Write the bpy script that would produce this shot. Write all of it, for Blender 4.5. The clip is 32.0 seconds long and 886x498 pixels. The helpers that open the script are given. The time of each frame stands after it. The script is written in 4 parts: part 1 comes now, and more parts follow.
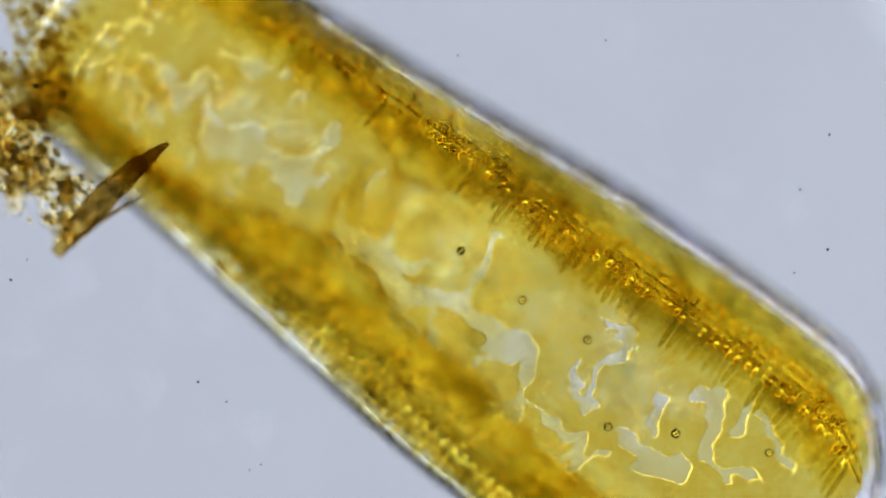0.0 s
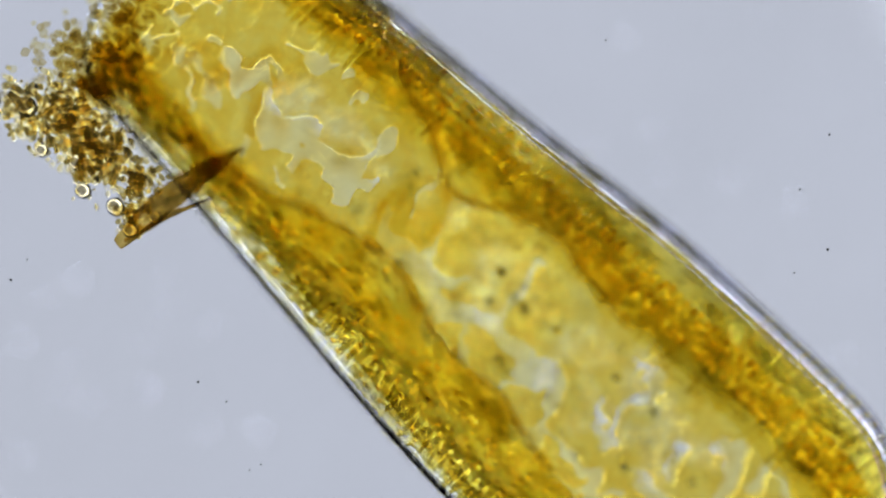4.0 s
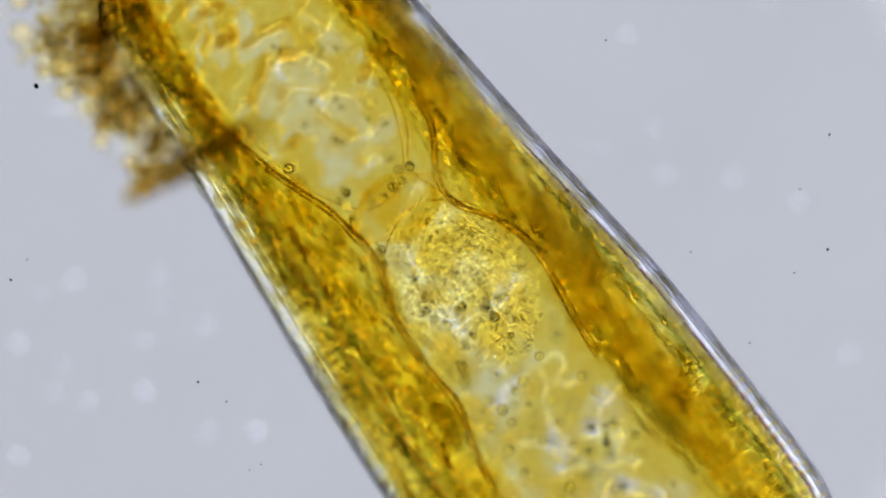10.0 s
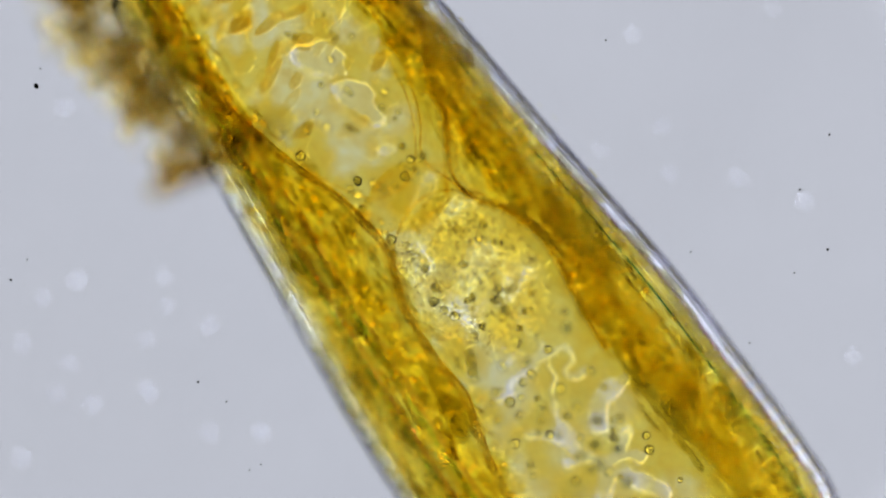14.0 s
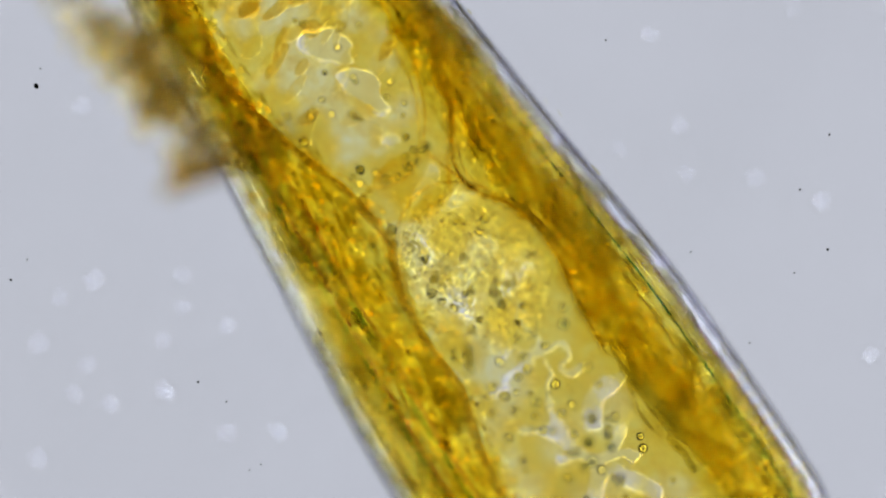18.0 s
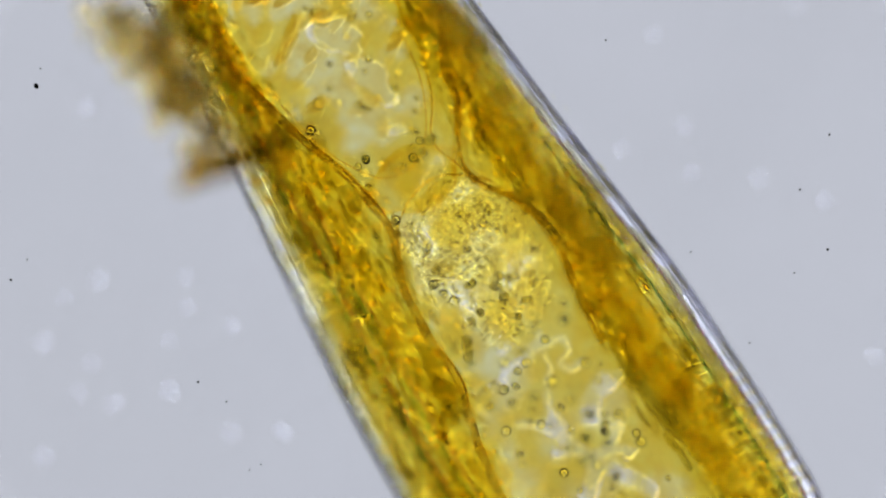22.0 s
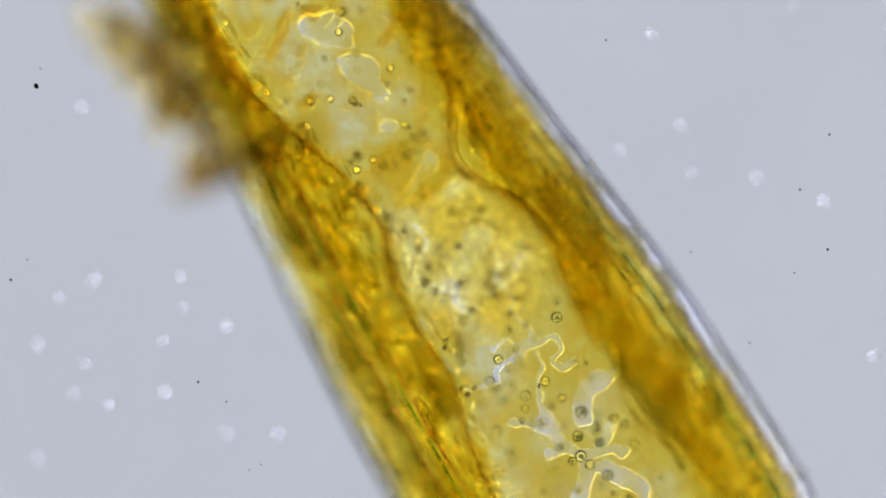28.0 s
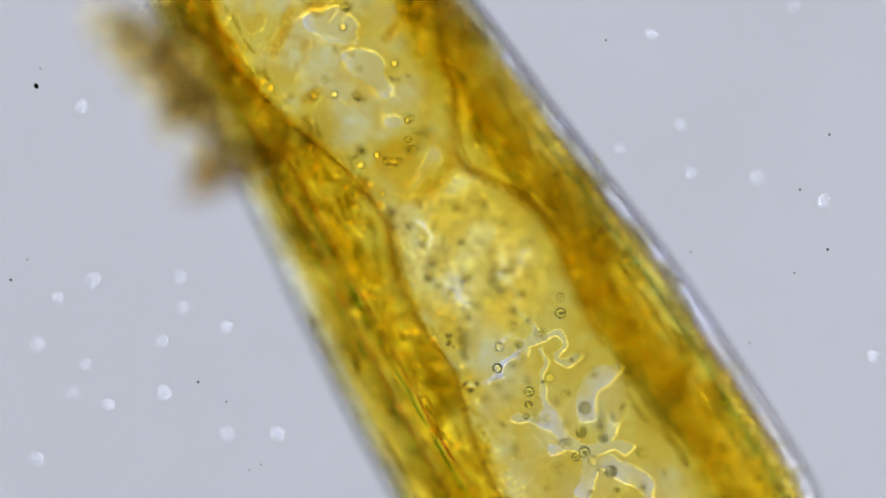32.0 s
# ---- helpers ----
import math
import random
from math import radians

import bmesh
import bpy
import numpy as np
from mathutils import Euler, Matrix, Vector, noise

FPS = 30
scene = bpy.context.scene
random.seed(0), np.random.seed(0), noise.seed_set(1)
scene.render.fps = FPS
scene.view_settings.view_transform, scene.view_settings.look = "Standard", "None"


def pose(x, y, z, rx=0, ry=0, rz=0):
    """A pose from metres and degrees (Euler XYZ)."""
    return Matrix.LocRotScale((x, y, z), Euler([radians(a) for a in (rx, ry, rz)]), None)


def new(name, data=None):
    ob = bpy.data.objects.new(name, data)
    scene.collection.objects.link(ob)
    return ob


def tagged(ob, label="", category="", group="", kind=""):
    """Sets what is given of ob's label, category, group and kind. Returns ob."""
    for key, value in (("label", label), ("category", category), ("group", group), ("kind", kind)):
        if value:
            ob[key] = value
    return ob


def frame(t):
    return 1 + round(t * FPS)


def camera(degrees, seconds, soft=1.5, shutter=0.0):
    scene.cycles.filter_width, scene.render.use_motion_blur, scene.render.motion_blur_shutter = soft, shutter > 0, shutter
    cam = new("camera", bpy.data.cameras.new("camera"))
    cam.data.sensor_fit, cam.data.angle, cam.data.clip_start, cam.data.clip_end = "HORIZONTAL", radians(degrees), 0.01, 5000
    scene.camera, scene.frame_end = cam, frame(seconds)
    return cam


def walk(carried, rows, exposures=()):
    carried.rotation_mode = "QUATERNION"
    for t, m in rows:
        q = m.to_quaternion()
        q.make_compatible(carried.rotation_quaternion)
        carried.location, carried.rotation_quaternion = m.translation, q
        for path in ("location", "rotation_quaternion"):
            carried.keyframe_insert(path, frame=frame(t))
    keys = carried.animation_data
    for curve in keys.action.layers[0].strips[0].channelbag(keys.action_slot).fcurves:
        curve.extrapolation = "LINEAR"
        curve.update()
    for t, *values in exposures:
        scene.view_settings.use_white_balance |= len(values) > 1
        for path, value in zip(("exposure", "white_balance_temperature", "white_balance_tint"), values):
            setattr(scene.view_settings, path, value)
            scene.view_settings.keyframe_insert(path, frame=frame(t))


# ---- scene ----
# One centimetre stands for one micrometre. The camera looks straight down the microscope's axis, and its focus sinks
# through the cell as it is lowered.
cam = camera(8.0, 32.0, 1.9)
FOCUS = 11.2
cam.data.dof.use_dof = True
cam.data.dof.focus_distance = FOCUS
cam.data.dof.aperture_fstop = 0.108
VIEW = [  # seconds, sideways shift of the stage, height of the focus
    (0, 0.04, 0.150), (1, 0.04, 0.140), (2, 0.04, 0.125), (3.5, 0.04, 0.095), (5.5, 0.04, 0.065), (7, 0.04, 0.035),
    (9, 0.04, 0.0), (11, 0.04, -0.02), (12, 0.032, -0.03), (14.5, 0.032, -0.05), (16.5, 0.023, -0.055), (17.5, 0.023, -0.06),
    (18, 0.001, -0.06), (18.5, -0.009, -0.055), (20, -0.009, -0.04), (22.5, -0.005, -0.035), (24, -0.002, -0.045),
    (25.5, -0.001, -0.07), (27.5, 0.0, -0.095), (29, 0.0, -0.102), (30, 0.0, -0.105), (32, 0.0, -0.107),
]
# the white balance drifts a little warmer as the focus sinks
walk(cam, [(t, pose(x, 0, FOCUS + z)) for t, x, z in VIEW],
     exposures=[(0, 0.0, 6380, 10), (3.5, 0.0, 6450, 10), (6, 0.02, 6600, 10), (9, 0.03, 6730, 10), (25.5, 0.03, 6730, 10), (28, 0.03, 6710, 10), (32, 0.03, 6680, 10)])

# the cell's way: seconds, x, y, turn
CELL = [
    (0, -0.085, 0.064, 36.5), (0.5, -0.094, 0.057, 37.7), (1, -0.063, 0.053, 38.7), (1.5, -0.05, 0.051, 39.5),
    (2, -0.041, 0.049, 40.4), (2.5, -0.03, 0.047, 41.3), (3, -0.01, 0.046, 42.2), (3.5, -0.002, 0.045, 43),
    (5.5, -0.016, 0.05, 46.8), (6, -0.016, 0.049, 47.5), (6.5, -0.025, 0.048, 48.1), (7, -0.03, 0.048, 49.3),
    (7.5, -0.024, 0.047, 50.4), (8, -0.032, 0.051, 50.7), (8.5, -0.044, 0.052, 51.1), (9, -0.05, 0.051, 52),
    (9.5, -0.035, 0.054, 52.4), (10, -0.03, 0.056, 53.4), (10.5, -0.021, 0.058, 53.7), (11, -0.011, 0.062, 54.1),
    (11.5, -0.017, 0.064, 53.9), (12, -0.004, 0.067, 53.9), (12.5, -0.005, 0.07, 53.9), (13, -0.007, 0.071, 54),
    (13.5, -0.008, 0.073, 54.2), (14, -0.018, 0.074, 54.6), (14.5, -0.025, 0.075, 54.9), (16.5, -0.038, 0.085, 56.3),
    (17, -0.041, 0.087, 56.4), (17.5, -0.043, 0.088, 56.4), (18, -0.046, 0.09, 56.6), (18.5, -0.032, 0.095, 56.8),
    (19, -0.029, 0.095, 57), (19.5, -0.028, 0.096, 57.6), (20, -0.03, 0.098, 57.8), (20.5, -0.037, 0.101, 58.1),
    (21, -0.038, 0.104, 58.2), (21.5, -0.038, 0.105, 58.3), (22, -0.045, 0.106, 58.3), (22.5, -0.049, 0.107, 58.4),
    (23, -0.053, 0.108, 58.5), (23.5, -0.056, 0.11, 58.5), (24, -0.056, 0.112, 58.5), (24.5, -0.058, 0.114, 58.6),
    (25, -0.059, 0.116, 58.8), (25.5, -0.059, 0.117, 58.8), (27.5, -0.056, 0.109, 58.6), (28, -0.053, 0.111, 58.5),
    (28.5, -0.051, 0.113, 58.6), (29, -0.051, 0.114, 58.7), (29.5, -0.051, 0.115, 58.6), (30, -0.05, 0.116, 58.6),
    (30.5, -0.051, 0.118, 58.7), (31, -0.05, 0.117, 58.6), (31.5, -0.047, 0.117, 58.5), (32, -0.046, 0.119, 58.6),
]
# gaps between the lobes: chains of u, y and half-width
GAPS_TOP = [
    [(-0.051, 0.004, 0.0040), (-0.019, -0.042, 0.0140), (0.077, -0.044, 0.0220), (0.132, -0.069, 0.0200), (0.177, -0.036, 0.0100), (0.233, -0.023, 0.0160), (0.282, -0.018, 0.0140), (0.340, -0.031, 0.0300), (0.365, 0.001, 0.0140), (0.402, -0.066, 0.0070), (0.412, -0.124, 0.0050)],
    [(0.077, -0.044, 0.0120), (0.060, -0.012, 0.0080), (0.042, 0.025, 0.0060)],
    [(0.099, -0.031, 0.0080), (0.122, -0.018, 0.0060), (0.136, 0.008, 0.0050)],
    [(0.131, -0.083, 0.0080), (0.140, -0.109, 0.0090), (0.194, -0.102, 0.0050)],
    [(0.173, -0.046, 0.0050), (0.211, -0.080, 0.0050), (0.239, -0.108, 0.0050)],
    [(0.225, -0.014, 0.0060), (0.219, 0.048, 0.0070), (0.204, 0.120, 0.0070)],
    [(-0.008, 0.008, 0.0030), (-0.026, 0.052, 0.0030), (-0.028, 0.110, 0.0030)],
    [(0.345, -0.029, 0.0080), (0.325, -0.060, 0.0060), (0.305, -0.088, 0.0060)],
]
GAPS_TAIL = [
    [(0.452, 0.109, 0.0060), (0.481, 0.122, 0.0100), (0.508, 0.103, 0.0150), (0.500, 0.073, 0.0070), (0.491, 0.024, 0.0060), (0.517, -0.033, 0.0100), (0.471, -0.006, 0.0060), (0.452, 0.021, 0.0050)],
    [(0.474, -0.095, 0.0060), (0.496, -0.083, 0.0060), (0.519, -0.103, 0.0080), (0.536, -0.076, 0.0070), (0.565, -0.137, 0.0050)],
    [(0.476, -0.138, 0.0040), (0.532, -0.128, 0.0050), (0.593, -0.075, 0.0050)],
    [(0.611, 0.064, 0.0050), (0.621, 0.027, 0.0070), (0.632, -0.003, 0.0050)],
    [(0.580, -0.034, 0.0060), (0.622, -0.031, 0.0160), (0.664, -0.042, 0.0220), (0.706, -0.023, 0.0260)],
]
GAPS_END = [
    [(0.657, 0.095, 0.0080), (0.684, 0.124, 0.0140), (0.714, 0.077, 0.0070), (0.728, 0.030, 0.0050), (0.771, 0.022, 0.0060)],
    [(0.736, 0.147, 0.0070), (0.752, 0.108, 0.0090), (0.745, 0.089, 0.0050)],
    [(0.768, 0.147, 0.0060), (0.814, 0.127, 0.0070), (0.866, 0.098, 0.0060)],
    [(0.370, -0.134, 0.0040), (0.403, -0.120, 0.0060), (0.417, -0.096, 0.0050), (0.427, -0.133, 0.0040)],
    [(0.781, 0.028, 0.0080), (0.818, 0.046, 0.0120)],
    [(0.425, -0.082, 0.0040), (0.460, -0.093, 0.0040)],
]
GAPS_FRONT = [
    [(-0.345, -0.011, 0.0100), (-0.321, -0.037, 0.0220), (-0.288, -0.053, 0.0260), (-0.265, -0.021, 0.0260), (-0.260, 0.008, 0.0100)],
    [(-0.297, -0.055, 0.0200), (-0.287, -0.081, 0.0120)],
    [(-0.244, -0.013, 0.0080), (-0.238, 0.009, 0.0080)],
    [(-0.208, -0.025, 0.0140), (-0.184, -0.021, 0.0220), (-0.152, -0.023, 0.0240), (-0.130, -0.029, 0.0200), (-0.133, -0.053, 0.0100)],
    [(-0.229, -0.074, 0.0050), (-0.231, -0.047, 0.0070), (-0.208, -0.025, 0.0120)],
    [(-0.145, -0.015, 0.0160), (-0.139, 0.032, 0.0120), (-0.133, 0.054, 0.0070), (-0.136, 0.083, 0.0120), (-0.145, 0.100, 0.0060)],
    [(-0.126, -0.026, 0.0100), (-0.114, -0.004, 0.0080), (-0.106, 0.019, 0.0080)],
    [(-0.453, -0.011, 0.0080), (-0.432, -0.010, 0.0100), (-0.406, -0.027, 0.0160), (-0.393, -0.012, 0.0180), (-0.384, 0.013, 0.0100), (-0.363, 0.005, 0.0080)],
    [(-0.395, -0.037, 0.0080), (-0.385, -0.052, 0.0050)],
    [(-0.322, -0.097, 0.0090), (-0.306, -0.117, 0.0100)],
    [(-0.247, -0.097, 0.0040), (-0.221, -0.105, 0.0040)],
    [(-0.383, 0.079, 0.0070), (-0.352, 0.084, 0.0070), (-0.331, 0.092, 0.0120), (-0.313, 0.085, 0.0090), (-0.322, 0.117, 0.0060)],
    [(-0.497, -0.052, 0.0060), (-0.461, -0.064, 0.0060), (-0.433, -0.070, 0.0060), (-0.398, -0.091, 0.0060)],
    [(-0.489, -0.072, 0.0040), (-0.452, -0.099, 0.0040), (-0.428, -0.124, 0.0040)],
    [(-0.446, -0.077, 0.0040), (-0.421, -0.094, 0.0040)],
    [(-0.530, -0.066, 0.0050), (-0.496, -0.080, 0.0050)],
    [(-0.485, -0.016, 0.0070), (-0.475, 0.002, 0.0050)],
    [(-0.378, 0.041, 0.0050), (-0.350, 0.030, 0.0050)],
    [(-0.303, 0.093, 0.0050), (-0.298, 0.116, 0.0040)],
    [(-0.266, 0.096, 0.0050), (-0.264, 0.118, 0.0040)],
    [(-0.228, 0.086, 0.0050), (-0.226, 0.109, 0.0040)],
]
GAPS_LOW = [
    [(-0.341, -0.027, 0.0100), (-0.316, 0.005, 0.0280), (-0.276, 0.022, 0.0100)],
    [(-0.255, -0.010, 0.0080), (-0.221, 0.017, 0.0240), (-0.165, 0.023, 0.0080)],
    [(-0.120, 0.001, 0.0120), (-0.110, 0.006, 0.0100)],
    [(-0.003, -0.019, 0.0090), (-0.017, 0.025, 0.0120), (-0.031, 0.040, 0.0050)],
    [(0.039, 0.020, 0.0050), (0.039, 0.049, 0.0080), (0.049, 0.079, 0.0040)],
    [(0.128, 0.041, 0.0220), (0.147, 0.005, 0.0180), (0.174, -0.047, 0.0150), (0.230, -0.062, 0.0060)],
    [(0.055, -0.050, 0.0040), (0.088, -0.044, 0.0040), (0.106, -0.064, 0.0040)],
]
GAPS_THIN = [
    [(0.176, 0.052, 0.0045), (0.207, 0.027, 0.0045), (0.246, 0.032, 0.0045), (0.280, 0.021, 0.0040), (0.323, 0.023, 0.0040), (0.342, 0.007, 0.0040), (0.326, -0.011, 0.0030), (0.314, -0.021, 0.0030), (0.316, -0.046, 0.0040)],
    [(0.342, 0.007, 0.0040), (0.353, 0.055, 0.0040), (0.377, 0.055, 0.0040), (0.392, 0.032, 0.0040), (0.411, 0.044, 0.0040), (0.404, 0.071, 0.0040)],
    [(0.366, 0.018, 0.0030), (0.437, -0.021, 0.0030), (0.477, -0.032, 0.0120)],
    [(0.204, 0.085, 0.0045), (0.219, 0.056, 0.0045), (0.225, 0.033, 0.0045)],
    [(0.351, -0.008, 0.0040), (0.348, -0.051, 0.0040), (0.365, -0.072, 0.0040), (0.353, -0.122, 0.0050)],
]
GAPS_REAR = [
    [(0.461, 0.108, 0.0100), (0.458, 0.074, 0.0160), (0.473, 0.041, 0.0170), (0.506, 0.027, 0.0140)],
    [(0.441, -0.087, 0.0040), (0.465, -0.061, 0.0050), (0.481, -0.035, 0.0140), (0.533, -0.025, 0.0080), (0.563, 0.015, 0.0060), (0.540, 0.065, 0.0080)],
    [(0.525, -0.062, 0.0050), (0.552, -0.013, 0.0070), (0.590, -0.019, 0.0100), (0.616, -0.052, 0.0100)],
    [(0.577, -0.011, 0.0080), (0.616, 0.025, 0.0140), (0.653, 0.049, 0.0100), (0.687, 0.046, 0.0080)],
    [(0.569, 0.024, 0.0060), (0.589, 0.059, 0.0050)],
]


def cell_pose(x, y, turn, dx=0.0, dy=0.0):
    """The cell lies rolled on its long axis and a little nose-up: u runs along it, v across it."""
    return pose(x, y, 0.0, 0, 0, -turn) @ pose(dx, dy, 0, 8.5, 0, 0) @ pose(0, 0, 0, 0, -2.0, 0)


# the bright field: the lamp's lens below the stage
world = bpy.data.worlds.new("dim_room")
scene.world = world
world.use_nodes = True
world.node_tree.nodes["Background"].inputs[0].default_value = (0.50, 0.54, 0.62, 1)
world.node_tree.nodes["Background"].inputs[1].default_value = 0.30
FIELD = (0.515, 0.55, 0.645)
scene.cycles.transparent_max_bounces = 64
scene.cycles.max_bounces = 24
scene.cycles.transmission_bounces = 24


# ---- materials ----
def nodes_of(name):
    m = bpy.data.materials.new(name)
    m.use_nodes = True
    nt = m.node_tree
    for n in list(nt.nodes):
        nt.nodes.remove(n)
    out = nt.nodes.new("ShaderNodeOutputMaterial")
    return m, nt, out


def add(nt, kind, **inputs):
    n = nt.nodes.new(kind)
    for k, v in inputs.items():
        n.inputs[k.replace("_", " ")].default_value = v
    return n


def ramp(nt, source, stops):
    r = nt.nodes.new("ShaderNodeValToRGB")
    els = r.color_ramp.elements
    while len(els) < len(stops):
        els.new(0.5)
    for e, (p, c) in zip(els, stops):
        e.position, e.color = p, (*c, 1)
    nt.links.new(source, r.inputs[0])
    return r


def tissue(name, dark, mid, light, coarse=9.0, fine=70.0, fine_share=0.4, refract=0.25, ior=1.06, rough=0.05,
           bump=0.4, stretch=(1, 1, 1), low=0.33, high=0.67, per_piece=0.0, per_object=False):
    """Wet living matter seen in the light that passes through it: it tints and bends the light."""
    m, nt, out = nodes_of(name)
    coord = nt.nodes.new("ShaderNodeTexCoord")
    mapping = nt.nodes.new("ShaderNodeMapping")
    mapping.inputs["Scale"].default_value = stretch
    nt.links.new(coord.outputs["Object"], mapping.inputs[0])
    a = add(nt, "ShaderNodeTexNoise", Scale=coarse, Detail=3.0, Distortion=0.8)
    b = add(nt, "ShaderNodeTexNoise", Scale=fine, Detail=3.0, Distortion=0.4)
    for n in (a, b):
        nt.links.new(mapping.outputs[0], n.inputs["Vector"])
    mixv = nt.nodes.new("ShaderNodeMix")
    mixv.inputs[0].default_value = fine_share
    nt.links.new(a.outputs[0], mixv.inputs[2])
    nt.links.new(b.outputs[0], mixv.inputs[3])
    value = mixv.outputs[0]
    if per_piece:
        info = nt.nodes.new("ShaderNodeObjectInfo" if per_object else "ShaderNodeNewGeometry")
        off = nt.nodes.new("ShaderNodeMath")
        off.operation = "MULTIPLY_ADD"
        off.inputs[1].default_value, off.inputs[2].default_value = per_piece, -per_piece / 2
        nt.links.new(info.outputs["Random" if per_object else "Random Per Island"], off.inputs[0])
        plus = nt.nodes.new("ShaderNodeMath")
        nt.links.new(off.outputs[0], plus.inputs[0])
        nt.links.new(value, plus.inputs[1])
        value = plus.outputs[0]
    r = ramp(nt, value, [(low, dark), (0.5, mid), (high, light)])
    clear = nt.nodes.new("ShaderNodeBsdfTransparent")
    nt.links.new(r.outputs[0], clear.inputs[0])
    bend = add(nt, "ShaderNodeBsdfRefraction", IOR=ior, Roughness=rough)
    nt.links.new(r.outputs[0], bend.inputs["Color"])
    bp = add(nt, "ShaderNodeBump", Strength=bump, Distance=0.01)
    nt.links.new(b.outputs[0], bp.inputs["Height"])
    nt.links.new(bp.outputs[0], bend.inputs["Normal"])
    mix = nt.nodes.new("ShaderNodeMixShader")
    mix.inputs[0].default_value = refract
    nt.links.new(clear.outputs[0], mix.inputs[1])
    nt.links.new(bend.outputs[0], mix.inputs[2])
    nt.links.new(mix.outputs[0], out.inputs[0])
    return m


def lamp_field(name, gain):
    """The evenly lit field of the lamp, a little mottled by the glass."""
    m, nt, out = nodes_of(name)
    coord = nt.nodes.new("ShaderNodeTexCoord")
    n = add(nt, "ShaderNodeTexNoise", Scale=1.3, Detail=2.0)
    nt.links.new(coord.outputs["Object"], n.inputs["Vector"])
    r = ramp(nt, n.outputs[0], [(0.3, tuple(c * 0.97 * gain for c in FIELD)), (0.7, tuple(c * 1.03 * gain for c in FIELD))])
    e = nt.nodes.new("ShaderNodeEmission")
    nt.links.new(r.outputs[0], e.inputs[0])
    nt.links.new(e.outputs[0], out.inputs[0])
    return m


M_FIELD = lamp_field("lamp_field", 1.0)
# glow of an added ring, seven times the field, for bright refracted edges
M_RING = lamp_field("added_ring_glow", 7.0)
M_SLIDE = tissue("slide_glass", (0.985, 0.985, 0.985), (0.99, 0.99, 0.99), (1, 1, 1), refract=0.0, coarse=2, fine=30)
M_SILICA = tissue("silica_wall", (0.985, 0.985, 0.985), (0.995, 0.995, 0.995), (1, 1, 1), coarse=6, fine=60, refract=1.0, ior=1.032, rough=0.0, bump=0.0)
M_RIB = tissue("silica_rib", (0.86, 0.84, 0.72), (0.96, 0.95, 0.86), (1, 1, 0.96), refract=1.0, ior=1.07, rough=0.0, bump=0.0)
M_PLATE = tissue("golden_plate", (0.97, 0.88, 0.465), (1.0, 0.938, 0.565), (1.0, 0.975, 0.71), coarse=20, fine=75, fine_share=0.40, refract=1.0, ior=1.03, bump=0.0, rough=0.0, low=0.39, high=0.60)
M_PLATE_LOW = tissue("golden_plate_low", (0.97, 0.882, 0.48), (1.0, 0.943, 0.575), (1.0, 0.98, 0.73), coarse=20, fine=65, fine_share=0.38, refract=1.0, ior=1.037, bump=0.0, rough=0.0, low=0.40, high=0.60)
M_SIDE = tissue("dense_gold", (0.975, 0.95, 0.75), (1.0, 0.983, 0.82), (1.0, 0.995, 0.89), coarse=11, fine=48, fine_share=0.4, refract=0.0, stretch=(0.5, 1, 0.4), low=0.38, high=0.58)
M_GRAIN = tissue("gold_grain", (0.885, 0.86, 0.67), (1.0, 0.978, 0.82), (1.0, 1.0, 0.96), coarse=20, fine=120, refract=0.0, per_piece=0.7)
M_FINGER = tissue("gold_finger", (0.8, 0.745, 0.44), (0.965, 0.93, 0.68), (1.0, 1.0, 0.9), coarse=16, fine=90, refract=0.0, ior=1.08, rough=0.0, bump=0.0, per_piece=0.3, per_object=True)
M_PLASM = tissue("pale_cytoplasm", (0.94, 0.92, 0.82), (0.99, 0.98, 0.91), (1.0, 1.0, 0.98), coarse=18, fine=110, fine_share=0.55, refract=0.0)
M_CRUMB = tissue("plasm_crumb", (0.86, 0.85, 0.77), (0.98, 0.97, 0.9), (1.0, 1.0, 0.97), coarse=20, fine=90, refract=0.6, ior=1.09, bump=0.0, rough=0.0, per_piece=0.6)
M_BRIDGE = tissue("yellow_cytoplasm", (0.95, 0.86, 0.48), (0.99, 0.93, 0.62), (1.0, 0.97, 0.74), coarse=14, fine=80, refract=0.0)
M_VACUOLE = tissue("clear_sap", (0.99, 0.98, 0.93), (1.0, 0.99, 0.96), (1, 1, 0.99), coarse=9, fine=40, refract=0.0)
M_OIL = tissue("oil", (0.56, 0.54, 0.40), (0.68, 0.66, 0.50), (0.80, 0.78, 0.60), coarse=10, fine=40, refract=1.0, ior=1.38, bump=0.0, rough=0.0, per_piece=0.3, per_object=True)
M_OIL_DARK = tissue("dark_oil", (0.42, 0.42, 0.36), (0.52, 0.52, 0.45), (0.64, 0.63, 0.54), coarse=10, fine=40, refract=0.85, ior=1.3, bump=0.0, rough=0.0, per_piece=0.4, per_object=True)
M_OIL_GOLD = tissue("golden_oil", (0.86, 0.80, 0.50), (0.95, 0.90, 0.62), (1.0, 0.97, 0.76), coarse=10, fine=40, refract=1.0, ior=1.45, bump=0.0, rough=0.0, per_piece=0.3, per_object=True)
M_FOLD = tissue("pale_fold", (0.92, 0.84, 0.56), (0.99, 0.94, 0.74), (1.0, 0.985, 0.88), coarse=16, fine=70, refract=0.6, ior=1.028, bump=0.0, rough=0.0, per_piece=0.8, per_object=True)
M_STRAND = tissue("brown_strand", (0.5, 0.41, 0.16), (0.72, 0.62, 0.3), (0.94, 0.87, 0.54), coarse=20, fine=90, refract=1.0, ior=1.08, bump=0.0, rough=0.0)
